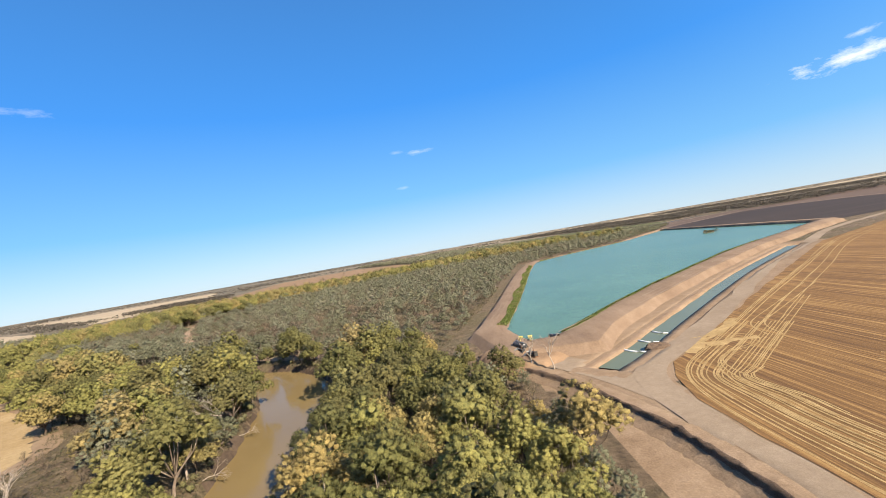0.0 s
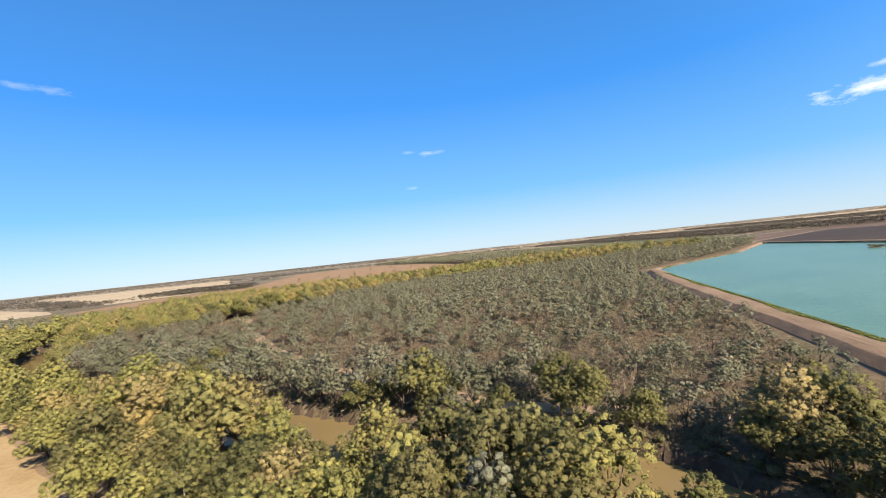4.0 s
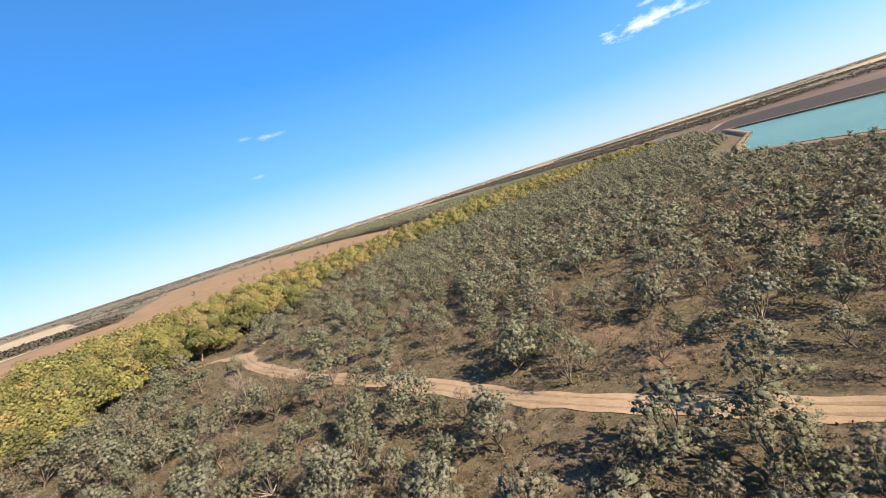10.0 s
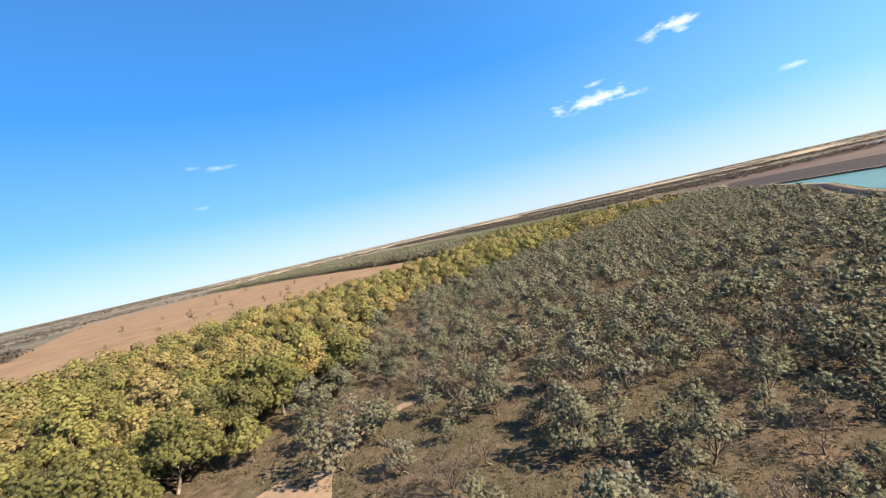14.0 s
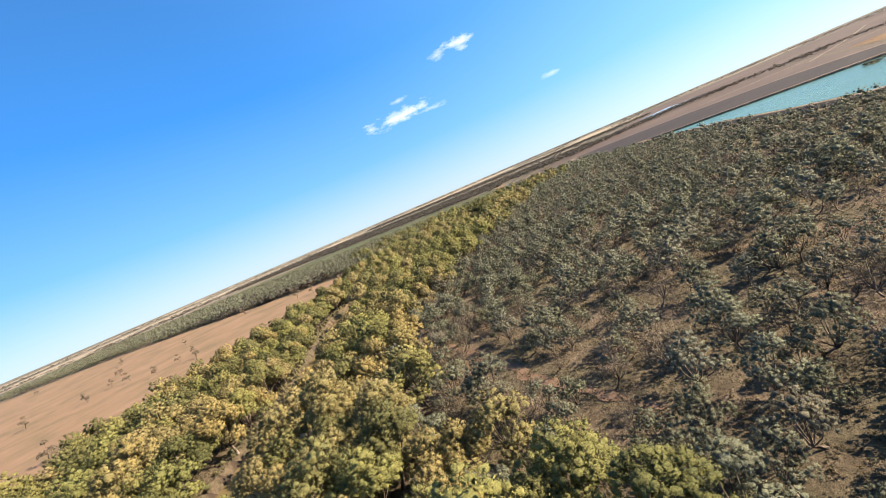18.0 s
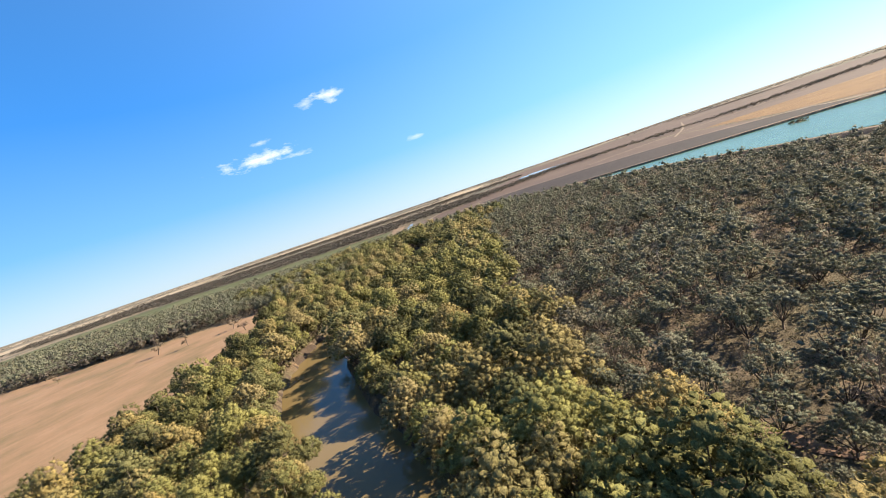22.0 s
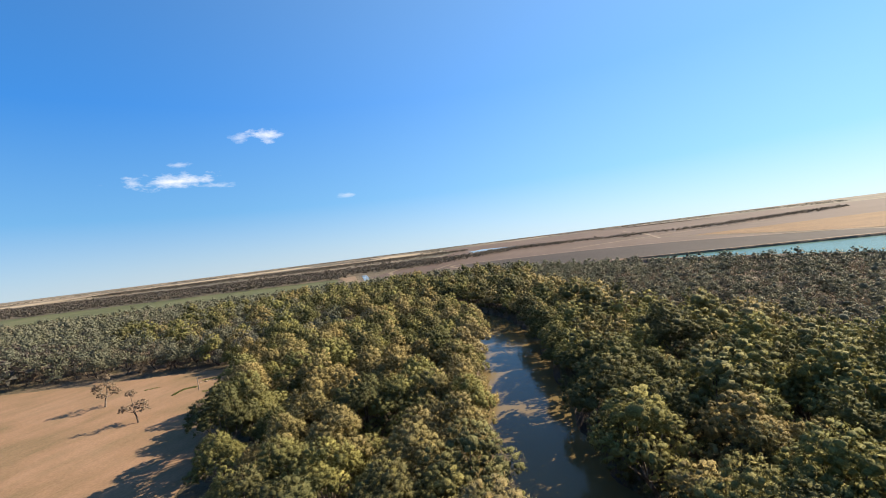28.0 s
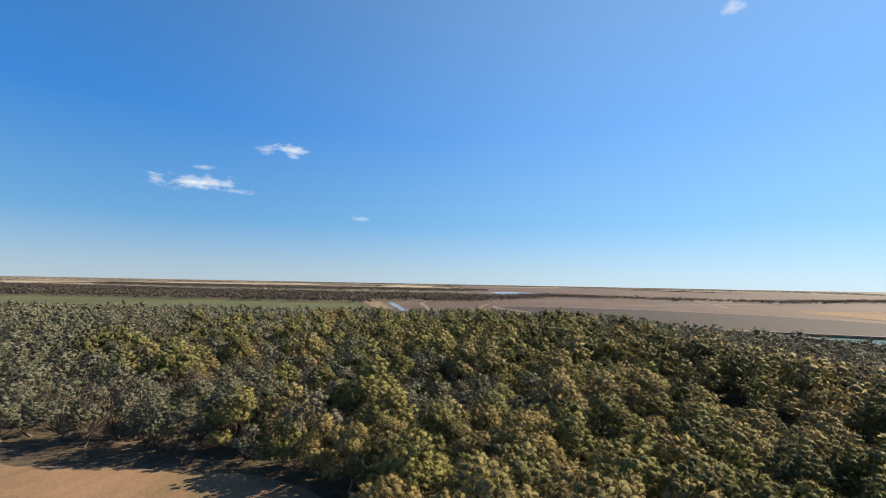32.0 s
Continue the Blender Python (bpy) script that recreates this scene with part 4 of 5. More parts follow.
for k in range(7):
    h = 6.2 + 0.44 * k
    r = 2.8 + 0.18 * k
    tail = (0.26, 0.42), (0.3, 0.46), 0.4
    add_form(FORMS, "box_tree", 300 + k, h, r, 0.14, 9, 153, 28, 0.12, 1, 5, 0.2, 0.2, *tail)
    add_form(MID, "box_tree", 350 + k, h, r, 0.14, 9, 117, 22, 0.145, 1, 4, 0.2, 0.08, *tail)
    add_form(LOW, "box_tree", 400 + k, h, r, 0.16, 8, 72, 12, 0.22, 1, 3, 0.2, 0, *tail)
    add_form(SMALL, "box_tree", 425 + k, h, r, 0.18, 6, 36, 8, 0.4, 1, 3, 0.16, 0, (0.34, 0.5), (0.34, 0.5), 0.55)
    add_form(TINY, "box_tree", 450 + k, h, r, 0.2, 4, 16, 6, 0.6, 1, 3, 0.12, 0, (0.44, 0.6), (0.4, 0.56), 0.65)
for k in range(5):
    h = 6.0 + 0.5 * k
    add_form(FORMS, "thin_tree", 500 + k, h, 2.5, 0.16, 8, 64, 22, 0.14, None, 5, 0.2, 0.8, (0.36, 0.54))
    add_form(MID, "thin_tree", 550 + k, h, 2.5, 0.16, 7, 49, 18, 0.17, None, 4, 0.2, 0.7, (0.36, 0.54))
    add_form(LOW, "thin_tree", 600 + k, h, 2.5, 0.18, 6, 36, 12, 0.23, None, 3, 0.16, 0.4, (0.4, 0.56))
    add_form(SMALL, "thin_tree", 625 + k, h, 2.5, 0.2, 5, 20, 8, 0.36, None, 3, 0.12, 0.0, (0.44, 0.6))
    add_form(TINY, "thin_tree", 650 + k, h, 2.5, 0.2, 4, 8, 8, 0.55, None, 3, 0.1, 0.0, (0.5, 0.7))

for forms in (FORMS, MID, LOW, SMALL, TINY):
    forms["tan_gum"] = forms["green_gum"] = forms["river_gum"]
    forms["grey_box"] = forms["box_tree"]
BARE = [STUBBLE, LEFT_FIELD, PADDOCK, GREEN, DARK, TAN, PINK]
RES_OUT = offset_ring(RES, [c + 9 for c in [9, 8, 9, 18, 20, 19, 9, 7, 4, 0, 0, 1, 5, 6.5, 6.5, 6.5, 7]])
WOOD = [(-95, -140), (12, -140), (13, 50), (12, 90), (2, 108), (-6, 118), (0, 140), (9, 170), (23, 222), (38, 290), (50, 338), (60, 382), (105, 418), (180, 465), (262, 552), (330, 640), (320, 700), (300, 775),
        (290, 812), (205, 1090), (40, 1480), (-130, 1700), (-330, 1640), (-150, 1260), (-68, 1000), (-38, 880), (12, 740), (16, 690), (-60, 630), (-180, 572), (-250, 535),
        (-285, 510), (-350, 508), (-480, 508), (-640, 528), (-640, 300), (-300, 225), (-176, 150), (-118, 105), (-92, 80), (-95, -60)]
PADDOCK_TREES = [(-29, 678), (-18, 702), (-41, 742), (-36, 720), (-50, 853), (-140, 695), (-161, 708), (-142, 688), (-145, 717), (-166, 830), (-179, 775), (-194, 762),
                 (-115, 830), (-227, 784), (-195, 752), (-247, 883), (-218, 610), (-278, 885), (-255, 723), (-263, 758), (-244, 743), (-281, 712), (-303, 654), (-335, 826),
                 (-170, 753), (-220, 1180), (-262, 1120), (-150, 960), (-310, 900), (-58, 827)]
BELT = [(-262, 262), (-235, 300), (-212, 350), (-189, 370), (-168, 413), (-141, 461), (-129, 472), (-81, 497), (-33, 520), (20, 540), (45, 575), (60, 620), (40, 650),
        (13, 692), (-16, 658), (-57, 640), (-99, 617), (-130, 612), (-180, 582), (-250, 548), (-275, 520), (-345, 520), (-360, 300)]
TRACKS = [[(-40, 139), (-50, 143), (-60, 147), (-68, 153), (-78, 163), (-92, 177), (-103, 187), (-136, 225), (-163, 268), (-186, 305), (-198, 337), (-212, 352), (-240, 372)],
          [(-202, 346), (-180, 357), (-166, 362), (-157, 411), (-132, 468), (-90, 492)]]


# gaps in the trees where the water shows
CLEAR = [[(-102, 148), (-100, 127), (-90, 124), (-87, 132), (-88, 142)], [(-190, 200), (-160, 186), (-143, 158), (-150, 156), (-176, 180)]]


def bank_rows(rng):
    """Trees standing along both edges of the river."""
    p = np.array(smooth_line(RIVER, 4.6))
    d = np.gradient(p, axis=0)
    d /= np.linalg.norm(d, axis=1, keepdims=True)
    out = []
    for side in (-1, 1):
        q = p + np.column_stack([-d[:, 1], d[:, 0]]) * side * (river_w(p[:, 0], p[:, 1]) + rng.uniform(0.0, 1.7, len(p)) + np.where((p[:, 0] > -140) & (p[:, 0] < -85) & (p[:, 1] > 480), 2.6, 1.0))[:, None] + rng.normal(size=p.shape) * 0.5
        out.append(q[rng.uniform(size=len(q)) < 0.92])
    # close stand of big gums on the inner side of the first bend
    for a, b, n in (((-142, 157.5), (-106, 135.5), 9), ((-145, 152), (-110, 132.5), 7)):
        out.append(np.column_stack([np.linspace(a[0], b[0], n), np.linspace(a[1], b[1], n)]) + rng.normal(size=(n, 2)) * 0.4)
    q = np.concatenate(out)
    return q[:, 0], q[:, 1]


def place_trees():
    """Jittered stand of trees over the wood: kind, x, y, turn, size."""
    rng = np.random.default_rng(7)
    g = 4.4
    xs, ys = np.meshgrid(np.arange(-640, 340, g), np.arange(-140, 1700, g))
    x = (xs + rng.uniform(-0.5, 0.5, xs.shape) * g * 0.95).ravel()
    y = (ys + rng.uniform(-0.5, 0.5, ys.shape) * g * 0.95).ravel()
    bx, by = bank_rows(rng)
    row = np.concatenate([np.zeros(len(x), bool), np.ones(len(bx), bool)])
    x, y = np.concatenate([x, bx]), np.concatenate([y, by])
    ok = inside(WOOD, x, y) & ~inside(RES_OUT, x, y) & ~inside(WORKS, x, y)
    for b in (*BARE, *CLEAR):
        ok &= ~inside(b, x, y)
    x, y, row = x[ok], y[ok], row[ok]
    dr, _ = line_dist(RIVER, x, y)
    dn, _ = line_dist(NEAR, x, y)
    dt = np.minimum(line_dist(TRACKS[0], x, y)[0], line_dist(TRACKS[1], x, y)[0] + 1.2)
    u = rng.uniform(size=len(x))
    w = wobble(x, y, 0.035, 0.7) + 0.7 * wobble(x, y, 0.09, 2.1)
    north = y > 600
    edge = line_dist(BELT[:9], x, y)[0]
    gum = (dr < 16 + 8 * w) | ((x < -50) & (y < 170) & (y > 72) & (dr < 60) & (y < 150 - 0.75 * (x + 60)))
    gum |= (x > -34) & (x < 26) & (y < 128) & ((dr < 34) | (u < 0.5))
    gum |= inside(BELT, x, y) & ((edge > 10 + 8 * w) | (u < 0.35))
    gum |= (y > 500) & (x > -110) & (dr < 46)
    gum |= north & (dr < 130) & (u < 0.3)
    gum |= row
    # grey box trees, not gums, on the outer side of the first bend
    bend = np.interp(-x, [61, 74, 91, 112, 131, 160, 180, 203, 224, 244], [130, 135, 141, 154, 166, 180, 192, 205, 217, 237])
    outer = (x < -55) & (x > -215) & (y > bend) & (y < bend + 60)
    gum &= ~outer
    v = np.where(row, 0.0, rng.uniform(size=len(x))) * np.where((y > 640) | ((x > -30) & (y < 128)), 0.72, 1.0)
    patch = 0.75 * wobble(x, y, 0.085, 3.1) + 0.65 * wobble(x, y, 0.21, 1.2)
    keep = np.where(gum | (outer & (y < bend + 26)), v < 0.95, v < np.clip(0.84 + 0.55 * patch, 0.2, 1.0))
    open_bush = (dn < 90) & (y > 200) & (y < 440) & (x > -200) & ~gum
    keep &= ~(open_bush & (rng.uniform(size=len(x)) < 0.25))
    keep &= ~((line_dist(TRACKS[0][6:12], x, y)[0] < 24) & ~gum & (rng.uniform(size=len(x)) < 0.36))
    open_ground = inside([(-218, 350), (-208, 318), (-190, 288), (-172, 270), (-164, 276), (-176, 300), (-186, 330), (-192, 350)], x, y)
    keep &= ~(open_ground & (rng.uniform(size=len(x)) < 0.6))
    keep &= (dr > river_w(x, y) + 1.0) & (dt > 2.6)
    keep &= (dn < 300) | (rng.uniform(size=len(x)) < np.clip(1.3 - dn / 1200, 0.55, 1))
    # room for each crown
    cells = {}
    order = np.concatenate([np.where(keep & row)[0], np.where(keep & ~row)[0]])
    for i in order:
        gap = 5.0 if gum[i] else 3.1
        cx, cy = int(x[i] // 6.1), int(y[i] // 6.1)
        near = [j for a in (-1, 0, 1) for b in (-1, 0, 1) for j in cells.get((cx + a, cy + b), ())]
        if any((x[i] - x[j]) ** 2 + (y[i] - y[j]) ** 2 < gap * gap for j in near):
            keep[i] = False
        else:
            cells.setdefault((cx, cy), []).append(i)
    x, y, gum, dn, dr, row, outer = x[keep], y[keep], gum[keep], dn[keep], dr[keep], row[keep], outer[keep]
    z = ground_z(x, y) - 0.05
    thin = ~gum & (rng.uniform(size=len(x)) < np.clip(0.2 + 0.3 * wobble(x, y, 0.02, 4.0), 0.05, 0.5))
    tan = rng.uniform(size=len(x)) < np.clip(0.26 + 0.4 * wobble(x, y, 0.03, 5.0) - 0.06 * (y < 170) + 0.12 * ((y > 440) & (y < 600)), 0.08, 0.7)
    grn = rng.uniform(size=len(x)) < np.clip(0.26 + 0.36 * wobble(x, y, 0.024, 1.0) + 0.3 * (y < 170) + 0.4 * ((y < 130) & (x > -75)) + 0.3 * (y > 560), 0.08, 0.85)
    kind = np.where(gum, np.where(tan, 1, np.where(grn, 2, 0)), np.where(thin, 5, np.where(grn, 4, 3)))
    u2 = rng.uniform(size=len(x))
    # grey crowns among the gums of the first bank, and low dry growth at the corner of the field
    grey = gum & (x < -32) & (x > -80) & (y < 112) & (u2 > 0.68)
    kind = np.where(grey, 4, kind)
    low = inside([(-50, 44), (-84, 60), (-90, 80), (-96, 99), (-88, 100), (-76, 87), (-56, 66)], x, y)
    kind = np.where(low, 5, kind)
    kind = np.where(outer & (row | (dr < 24)) & (x > -150) & (rng.uniform(size=len(x)) < np.where(row, 0.35, 0.12)), 2, np.where(outer & (dr < 26), np.where(u2 < 0.5, 3, 4), kind))
    size = np.where(gum, rng.uniform(0.72, 1.08, len(x)), rng.uniform(0.6, 1.14, len(x))) * np.where(outer & (kind == 2), 0.82, np.where(outer & (dr < 26), 1.2, 1.0))
    stand = inside([(-150, 156), (-140, 161), (-102, 138), (-106, 128), (-146, 147)], x, y) & gum
    kind = np.where(stand, np.where(u2 < 0.3, 1, 0), kind)
    size *= np.where(stand, 1.18, np.where(inside([(-94, 116), (-74, 114), (-71, 134), (-93, 139)], x, y), 0.74, 1.0))
    size *= np.where(low, 0.42, np.where(grey, 1.15, 1.0))
    size *= np.where(~gum & (y > 600) & (x < 150), 1.22, 1.0)
    edge = line_dist([*RES_OUT, RES_OUT[0]], x, y)[0] / 70
    size *= np.clip(0.76 + 0.24 * edge, 0.76, 1.0)
    turn = rng.uniform(0, 360, len(x))
    form = rng.integers(0, 70, len(x))
    return kind, x, y, z, turn, size, dn, form


def stamp(forms, rows, name, mat_leaf, label, category):
    """Joins many far trees into one crown mesh and one trunk mesh."""
    lv, ln, lq, tv, tq, lt, lo, to = [], [], [], [], [], [], 0, 0
    rnd = random.Random(len(rows))
    for x, y, z, a, s, k in rows:
        f = forms[int(k) % len(forms)]
        c, d = math.cos(radians(a)) * s, math.sin(radians(a)) * s
        m = np.array([[c, d, 0], [-d, c, 0], [0, 0, s]])
        p = f[2] @ m + (x, y, z)
        lv.append(p)
        ln.append(f[4] @ (m / s))
        lq.append(f[3] + lo)
        lt.append(np.full(len(p), rnd.random()))
        lo += len(p)
        p = f[0] @ m + (x, y, z)
        tv.append(p)
        tq.append(f[1] + to)
        to += len(p)
    root = tagged(new(name), label, category, kind="stuff")
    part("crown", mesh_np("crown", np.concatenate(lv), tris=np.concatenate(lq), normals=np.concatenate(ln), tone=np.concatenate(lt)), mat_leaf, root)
    part("trunk", mesh_np("trunk", np.concatenate(tv), np.concatenate(tq)), M_BARK, root)


def build_trees():
    kind, x, y, z, turn, size, dn, form = place_trees()
    for k, name in enumerate(KINDS):
        mat, label, cat, group = KINDS[name]
        sel = np.where(kind == k)[0]
        sel = sel[np.argsort(dn[sel])]
        near, far = sel[:300], sel[300:]
        for forms, some in ((FORMS[name], near[:80]), (MID[name], near[80:])):
            first = {}
            for i in some:
                m = int(form[i]) % len(forms)
                if m in first:
                    ob = copy_thing(first[m], pose(0, 0, 0))
                    ob.matrix_basis = pose(x[i], y[i], z[i], 0, 0, turn[i]) @ Matrix.Scale(size[i], 4)
                    continue
                f = forms[m]
                ob = first[m] = thing(name, x[i], y[i], z[i], label, cat, group, turn[i], size[i])
                part("trunk", mesh_np("trunk", f[0], f[1], smooth=True), M_BARK, ob)
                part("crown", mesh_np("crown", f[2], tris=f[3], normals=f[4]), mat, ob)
        lab = "wood of " + label.replace(" tree", " trees")
        df = dn[far]
        for forms, pick, nm in ((LOW[name], far[df < 95], "_wood"), (SMALL[name], far[(df >= 95) & (df < 240)], "_back_wood"), (TINY[name], far[df >= 240], "_far_wood")):
            if not len(pick):
                continue
            stamp(forms, [(x[i], y[i], z[i], turn[i], size[i], form[i]) for i in pick], name + nm, mat, lab, "wood")
        print(name, len(near), len(far))


build_trees()


# ---- far woods ----
def build_far_wood():
    rng = np.random.default_rng(21)
    n = 15000
    a = rng.uniform(radians(-25), radians(150), n)
    r = 650 + 3600 * rng.uniform(size=n) ** 1.35
    x, y = r * np.cos(a) - 100, r * np.sin(a) + 380
    belt = wobble(x, y, 0.0042, 0.4) + 0.6 * wobble(x * 0.4, y, 0.012, 1.7)
    ok = (belt > -0.1) | (r > 3200)
    for b in (*BARE, WOOD, RES_OUT, *PALE_FIELDS):
        ok &= ~inside(b, x, y)
    x, y, r = x[ok], y[ok], r[ok]
    # belts of scrub with straight edges
    for poly, count in (([(394, 1392), (430, 1125), (480, 895), (560, 905), (590, 755), (820, 780), (800, 1040), (720, 1420), (740, 1950), (300, 2000)], 5200),
                        ([(640, 760), (902, 651), (870, 420), (860, 265), (1208, -145), (1260, -140), (900, 280), (930, 500), (1000, 690), (800, 800)], 900),
                        ([(-500, 850), (-430, 836), (-474, 954), (-640, 1010), (-660, 880)], 700),
                        ([(-40, 880), (12, 760), (60, 800), (60, 900), (0, 1100), (-70, 1080)], 700),
                        ([(1100, 1300), (1000, 2100), (1250, 2300), (1350, 1350), (1500, 900), (1350, 880)], 1500)):
        px, py = [p[0] for p in poly], [p[1] for p in poly]
        qx, qy = rng.uniform(min(px), max(px), 6 * count), rng.uniform(min(py), max(py), 6 * count)
        q = np.where(inside(poly, qx, qy))[0][:count]
        x, y = np.concatenate([x, qx[q]]), np.concatenate([y, qy[q]])
    n = len(x)
    cen = np.column_stack([x, y, np.full(n, 3.6)])
    cen = np.repeat(cen, 3, 0) + rng.normal(size=(3 * n, 3)) * np.array([7, 7, 0.9])
    rad = rng.uniform(2.6, 4.6, 3 * n)
    v, q, nn = leaf_cards(rng, cen, rad, 8, 1.9, 0.85)
    root = tagged(new("distant_wood"), "dull grey-green belts of distant scrub trees", "wood", kind="stuff")
    part("crown", mesh_np("crown", v, tris=q, normals=nn), M_FARWOOD, root)
    print("far clumps", n)


build_far_wood()


def build_paddock_trees():
    rnd = random.Random(5)
    forms = [tree_form(700 + k, 7.0 + 0.5 * k, 2.5, 0.36, 6, 54, 22, 0.18, 0, 5, 0.16, 0.6, (0.28, 0.42), (0.34, 0.5)) for k in range(4)]
    protos = []
    for f in forms:
        a, b = mesh_np("trunk", f[0], f[1], smooth=True), mesh_np("crown", f[2], tris=f[3], normals=f[4])
        protos.append((a, b))
    for i, (x, y) in enumerate(PADDOCK_TREES):
        a, b = protos[i % 4]
        ob = thing("paddock_tree", x, y, 0.05, "lone sparse grey-brown tree standing in the bare paddock", "tree", "trees in the paddock", rnd.uniform(0, 360), rnd.uniform(0.75, 1.2))
        part("trunk", a, M_BARK, ob)
        part("crown", b, M_DRY, ob)


build_paddock_trees()


def build_dead_trees():
    rnd = random.Random(11)
    spots = [(-232, 262), (-222, 250), (-190, 287), (-66, 60), (-72, 66), (-60, 72), (-150, 450), (-118, 500), (18, 88), (14, 92), (-96, 133), (-140, 330), (-120, 300), (-90, 270),
             (-44, 66), (-47, 84), (-49, 74), (-55, 104), (-62, 122), (-24, 52), (-155, 215), (-40, 300), (-100, 430), (-70, 470), (-30, 480)]
    protos = [mesh_np("trunk", *dead_form(40 + k, 8.0 + k), smooth=True) for k in range(4)]
    for i, (x, y) in enumerate(spots):
        ob = thing("dead_tree", x, y, float(ground_z(x, y)), "dead grey tree with bare forked limbs", "dead tree", "dead trees", rnd.uniform(0, 360), rnd.uniform(0.7, 1.1))
        part("trunk", protos[i % 4], M_DEADWOOD, ob)


def build_logs():
    """Fallen limbs lying over the river's edge."""
    rnd = random.Random(23)
    protos = [mesh_np("limb", *dead_form(60 + k, 6.5 + k), smooth=True) for k in range(3)]
    for i, (x, y, turn) in enumerate([(-41.5, 66, 100), (-44.5, 84, 110), (-104, 569, 80), (-72, 584, 60), (-60, 592, 60), (-109, 162, 150), (-142, 181, 150), (-95, 154, 140)]):
        ob = new("fallen_limb")
        ob.matrix_basis = pose(x, y, max(float(ground_z(x, y)), RIVER_Z) + 0.25, rnd.uniform(74, 84), 0, turn) @ Matrix.Scale(rnd.uniform(0.5, 0.75), 4)
        tagged(ob, "bleached fallen limb lying at the river's edge", "dead limb", "fallen limbs by the river")
        part("limb", protos[i % 3], M_DEADWOOD, ob)


M_DEADWOOD = plain("dead_wood", (0.36, 0.3, 0.25), 0.9, 0, 0.35, 2.0, 0.1)
build_dead_trees()
build_logs()


def build_post():
    """A lone leaning pole in the paddock, with a few stones beside it."""
    ob = thing("wooden_post", -7.5, 681.6, 0.0, "tall thin weathered wooden pole standing in the bare paddock", "wooden post")
    v, q = tube([Vector(p) for p in ((0, 0, -0.2), (0.03, 0, 1.2), (-0.02, 0.04, 2.5), (0.06, 0.02, 3.9))], [0.13, 0.12, 0.1, 0.07], 8)
    part("pole", mesh_np("pole", v, np.array(q), smooth=True), M_DEADWOOD, ob)
    rnd = random.Random(5)
    for x, y, r in ((-0.5, 687.7, 0.3), (0.6, 686.6, 0.45), (1.0, 686.2, 0.3), (1.9, 685.2, 0.4)):
        st = thing("stone", x, y, 0.05, "pale stone lying in the bare paddock", "stone", "stones in the paddock", rnd.uniform(0, 360))
        bm = bmesh.new()
        bmesh.ops.create_icosphere(bm, subdivisions=2, radius=r)
        for w in bm.verts:
            w.co = Vector((w.co.x * 1.4, w.co.y, w.co.z * 0.7)) + noise.noise_vector(w.co * 3 + Vector((x, y, 0))) * 0.12
        part("rock", bm, M_ROAD, st)


build_post()


def build_understorey():
    """Low shrubs and dry grass tufts over the bush floor near the flight line."""
    rng = np.random.default_rng(31)
    n = 180000
    x, y = rng.uniform(-270, 90, n), rng.uniform(20, 640, n)
    ok = inside(WOOD, x, y) & ~inside(RES_OUT, x, y) & ~inside(WORKS, x, y) & (line_dist(RIVER, x, y)[0] > river_w(x, y) + 0.6)
    for b in BARE:
        ok &= ~inside(b, x, y)
    ok &= (line_dist(TRACKS[0], x, y)[0] > 3) & (line_dist(NEAR, x, y)[0] < 190)
    x, y = x[ok], y[ok]
    z = ground_z(x, y)
    shrub = rng.uniform(size=len(x)) < 0.27
    for name, sel, per, size, rad, mat, label in (("shrubs", shrub, 22, 0.18, (0.3, 0.95), M_SHRUB, "low dark olive shrubs scattered under the trees"),
                                                  ("grass_tufts", ~shrub, 5, 0.22, (0.2, 0.5), M_TUFT, "dry brown grass tufts on the bush floor")):
        r = rng.uniform(*rad, sel.sum())
        c = np.column_stack([x[sel], y[sel], z[sel] + r * 0.35])
        v, q, nn = leaf_cards(rng, c, r, per, size, 0.9)
        tagged(part(name, mesh_np(name, v, tris=q, normals=nn), mat, None), label, "undergrowth", kind="stuff")


build_understorey()


def build_bank_scrub():
    """Low leafy scrub hanging over both edges of the river."""
    rng = np.random.default_rng(37)
    p = np.array(smooth_line(RIVER, 1.7))
    d = np.gradient(p, axis=0)
    d /= np.linalg.norm(d, axis=1, keepdims=True)
    cen, rad = [], []
    for side in (-1, 1):
        k = rng.uniform(size=len(p)) < 0.8 + 0.25 * wobble(p[:, 0], p[:, 1], 0.13, 2.0 + side)
        off = river_w(p[:, 0], p[:, 1]) + rng.uniform(0.9, 3.6, len(p))
        q = (p + np.column_stack([-d[:, 1], d[:, 0]]) * side * off[:, None])[k]
        r = rng.uniform(0.7, 1.5, len(q))
        cen.append(np.column_stack([q, np.maximum(ground_z(q[:, 0], q[:, 1]), RIVER_Z) + 0.55 * r]))
        rad.append(r)
    cen, rad = np.concatenate(cen), np.concatenate(rad)
    ok = (cen[:, 1] > 20) & (cen[:, 1] < 660)
    cen, rad = cen[ok], rad[ok]
    lumps = hearts(rng, cen, rad * 0.72, 1, 0.35)
    v, q, nn = sprays(rng, cen, rad, cen - np.array([0, 0, 0.4]), 90, 0.19)
    me = mesh_np("bank_scrub", np.concatenate([v, lumps[0]]), tris=np.concatenate([q, lumps[1] + len(v)]), normals=np.concatenate([nn, lumps[2]]))
    tagged(part("bank_scrub", me, M_SCRUB, None), "low olive scrub hanging over the muddy river banks", "undergrowth", kind="stuff")


build_bank_scrub()


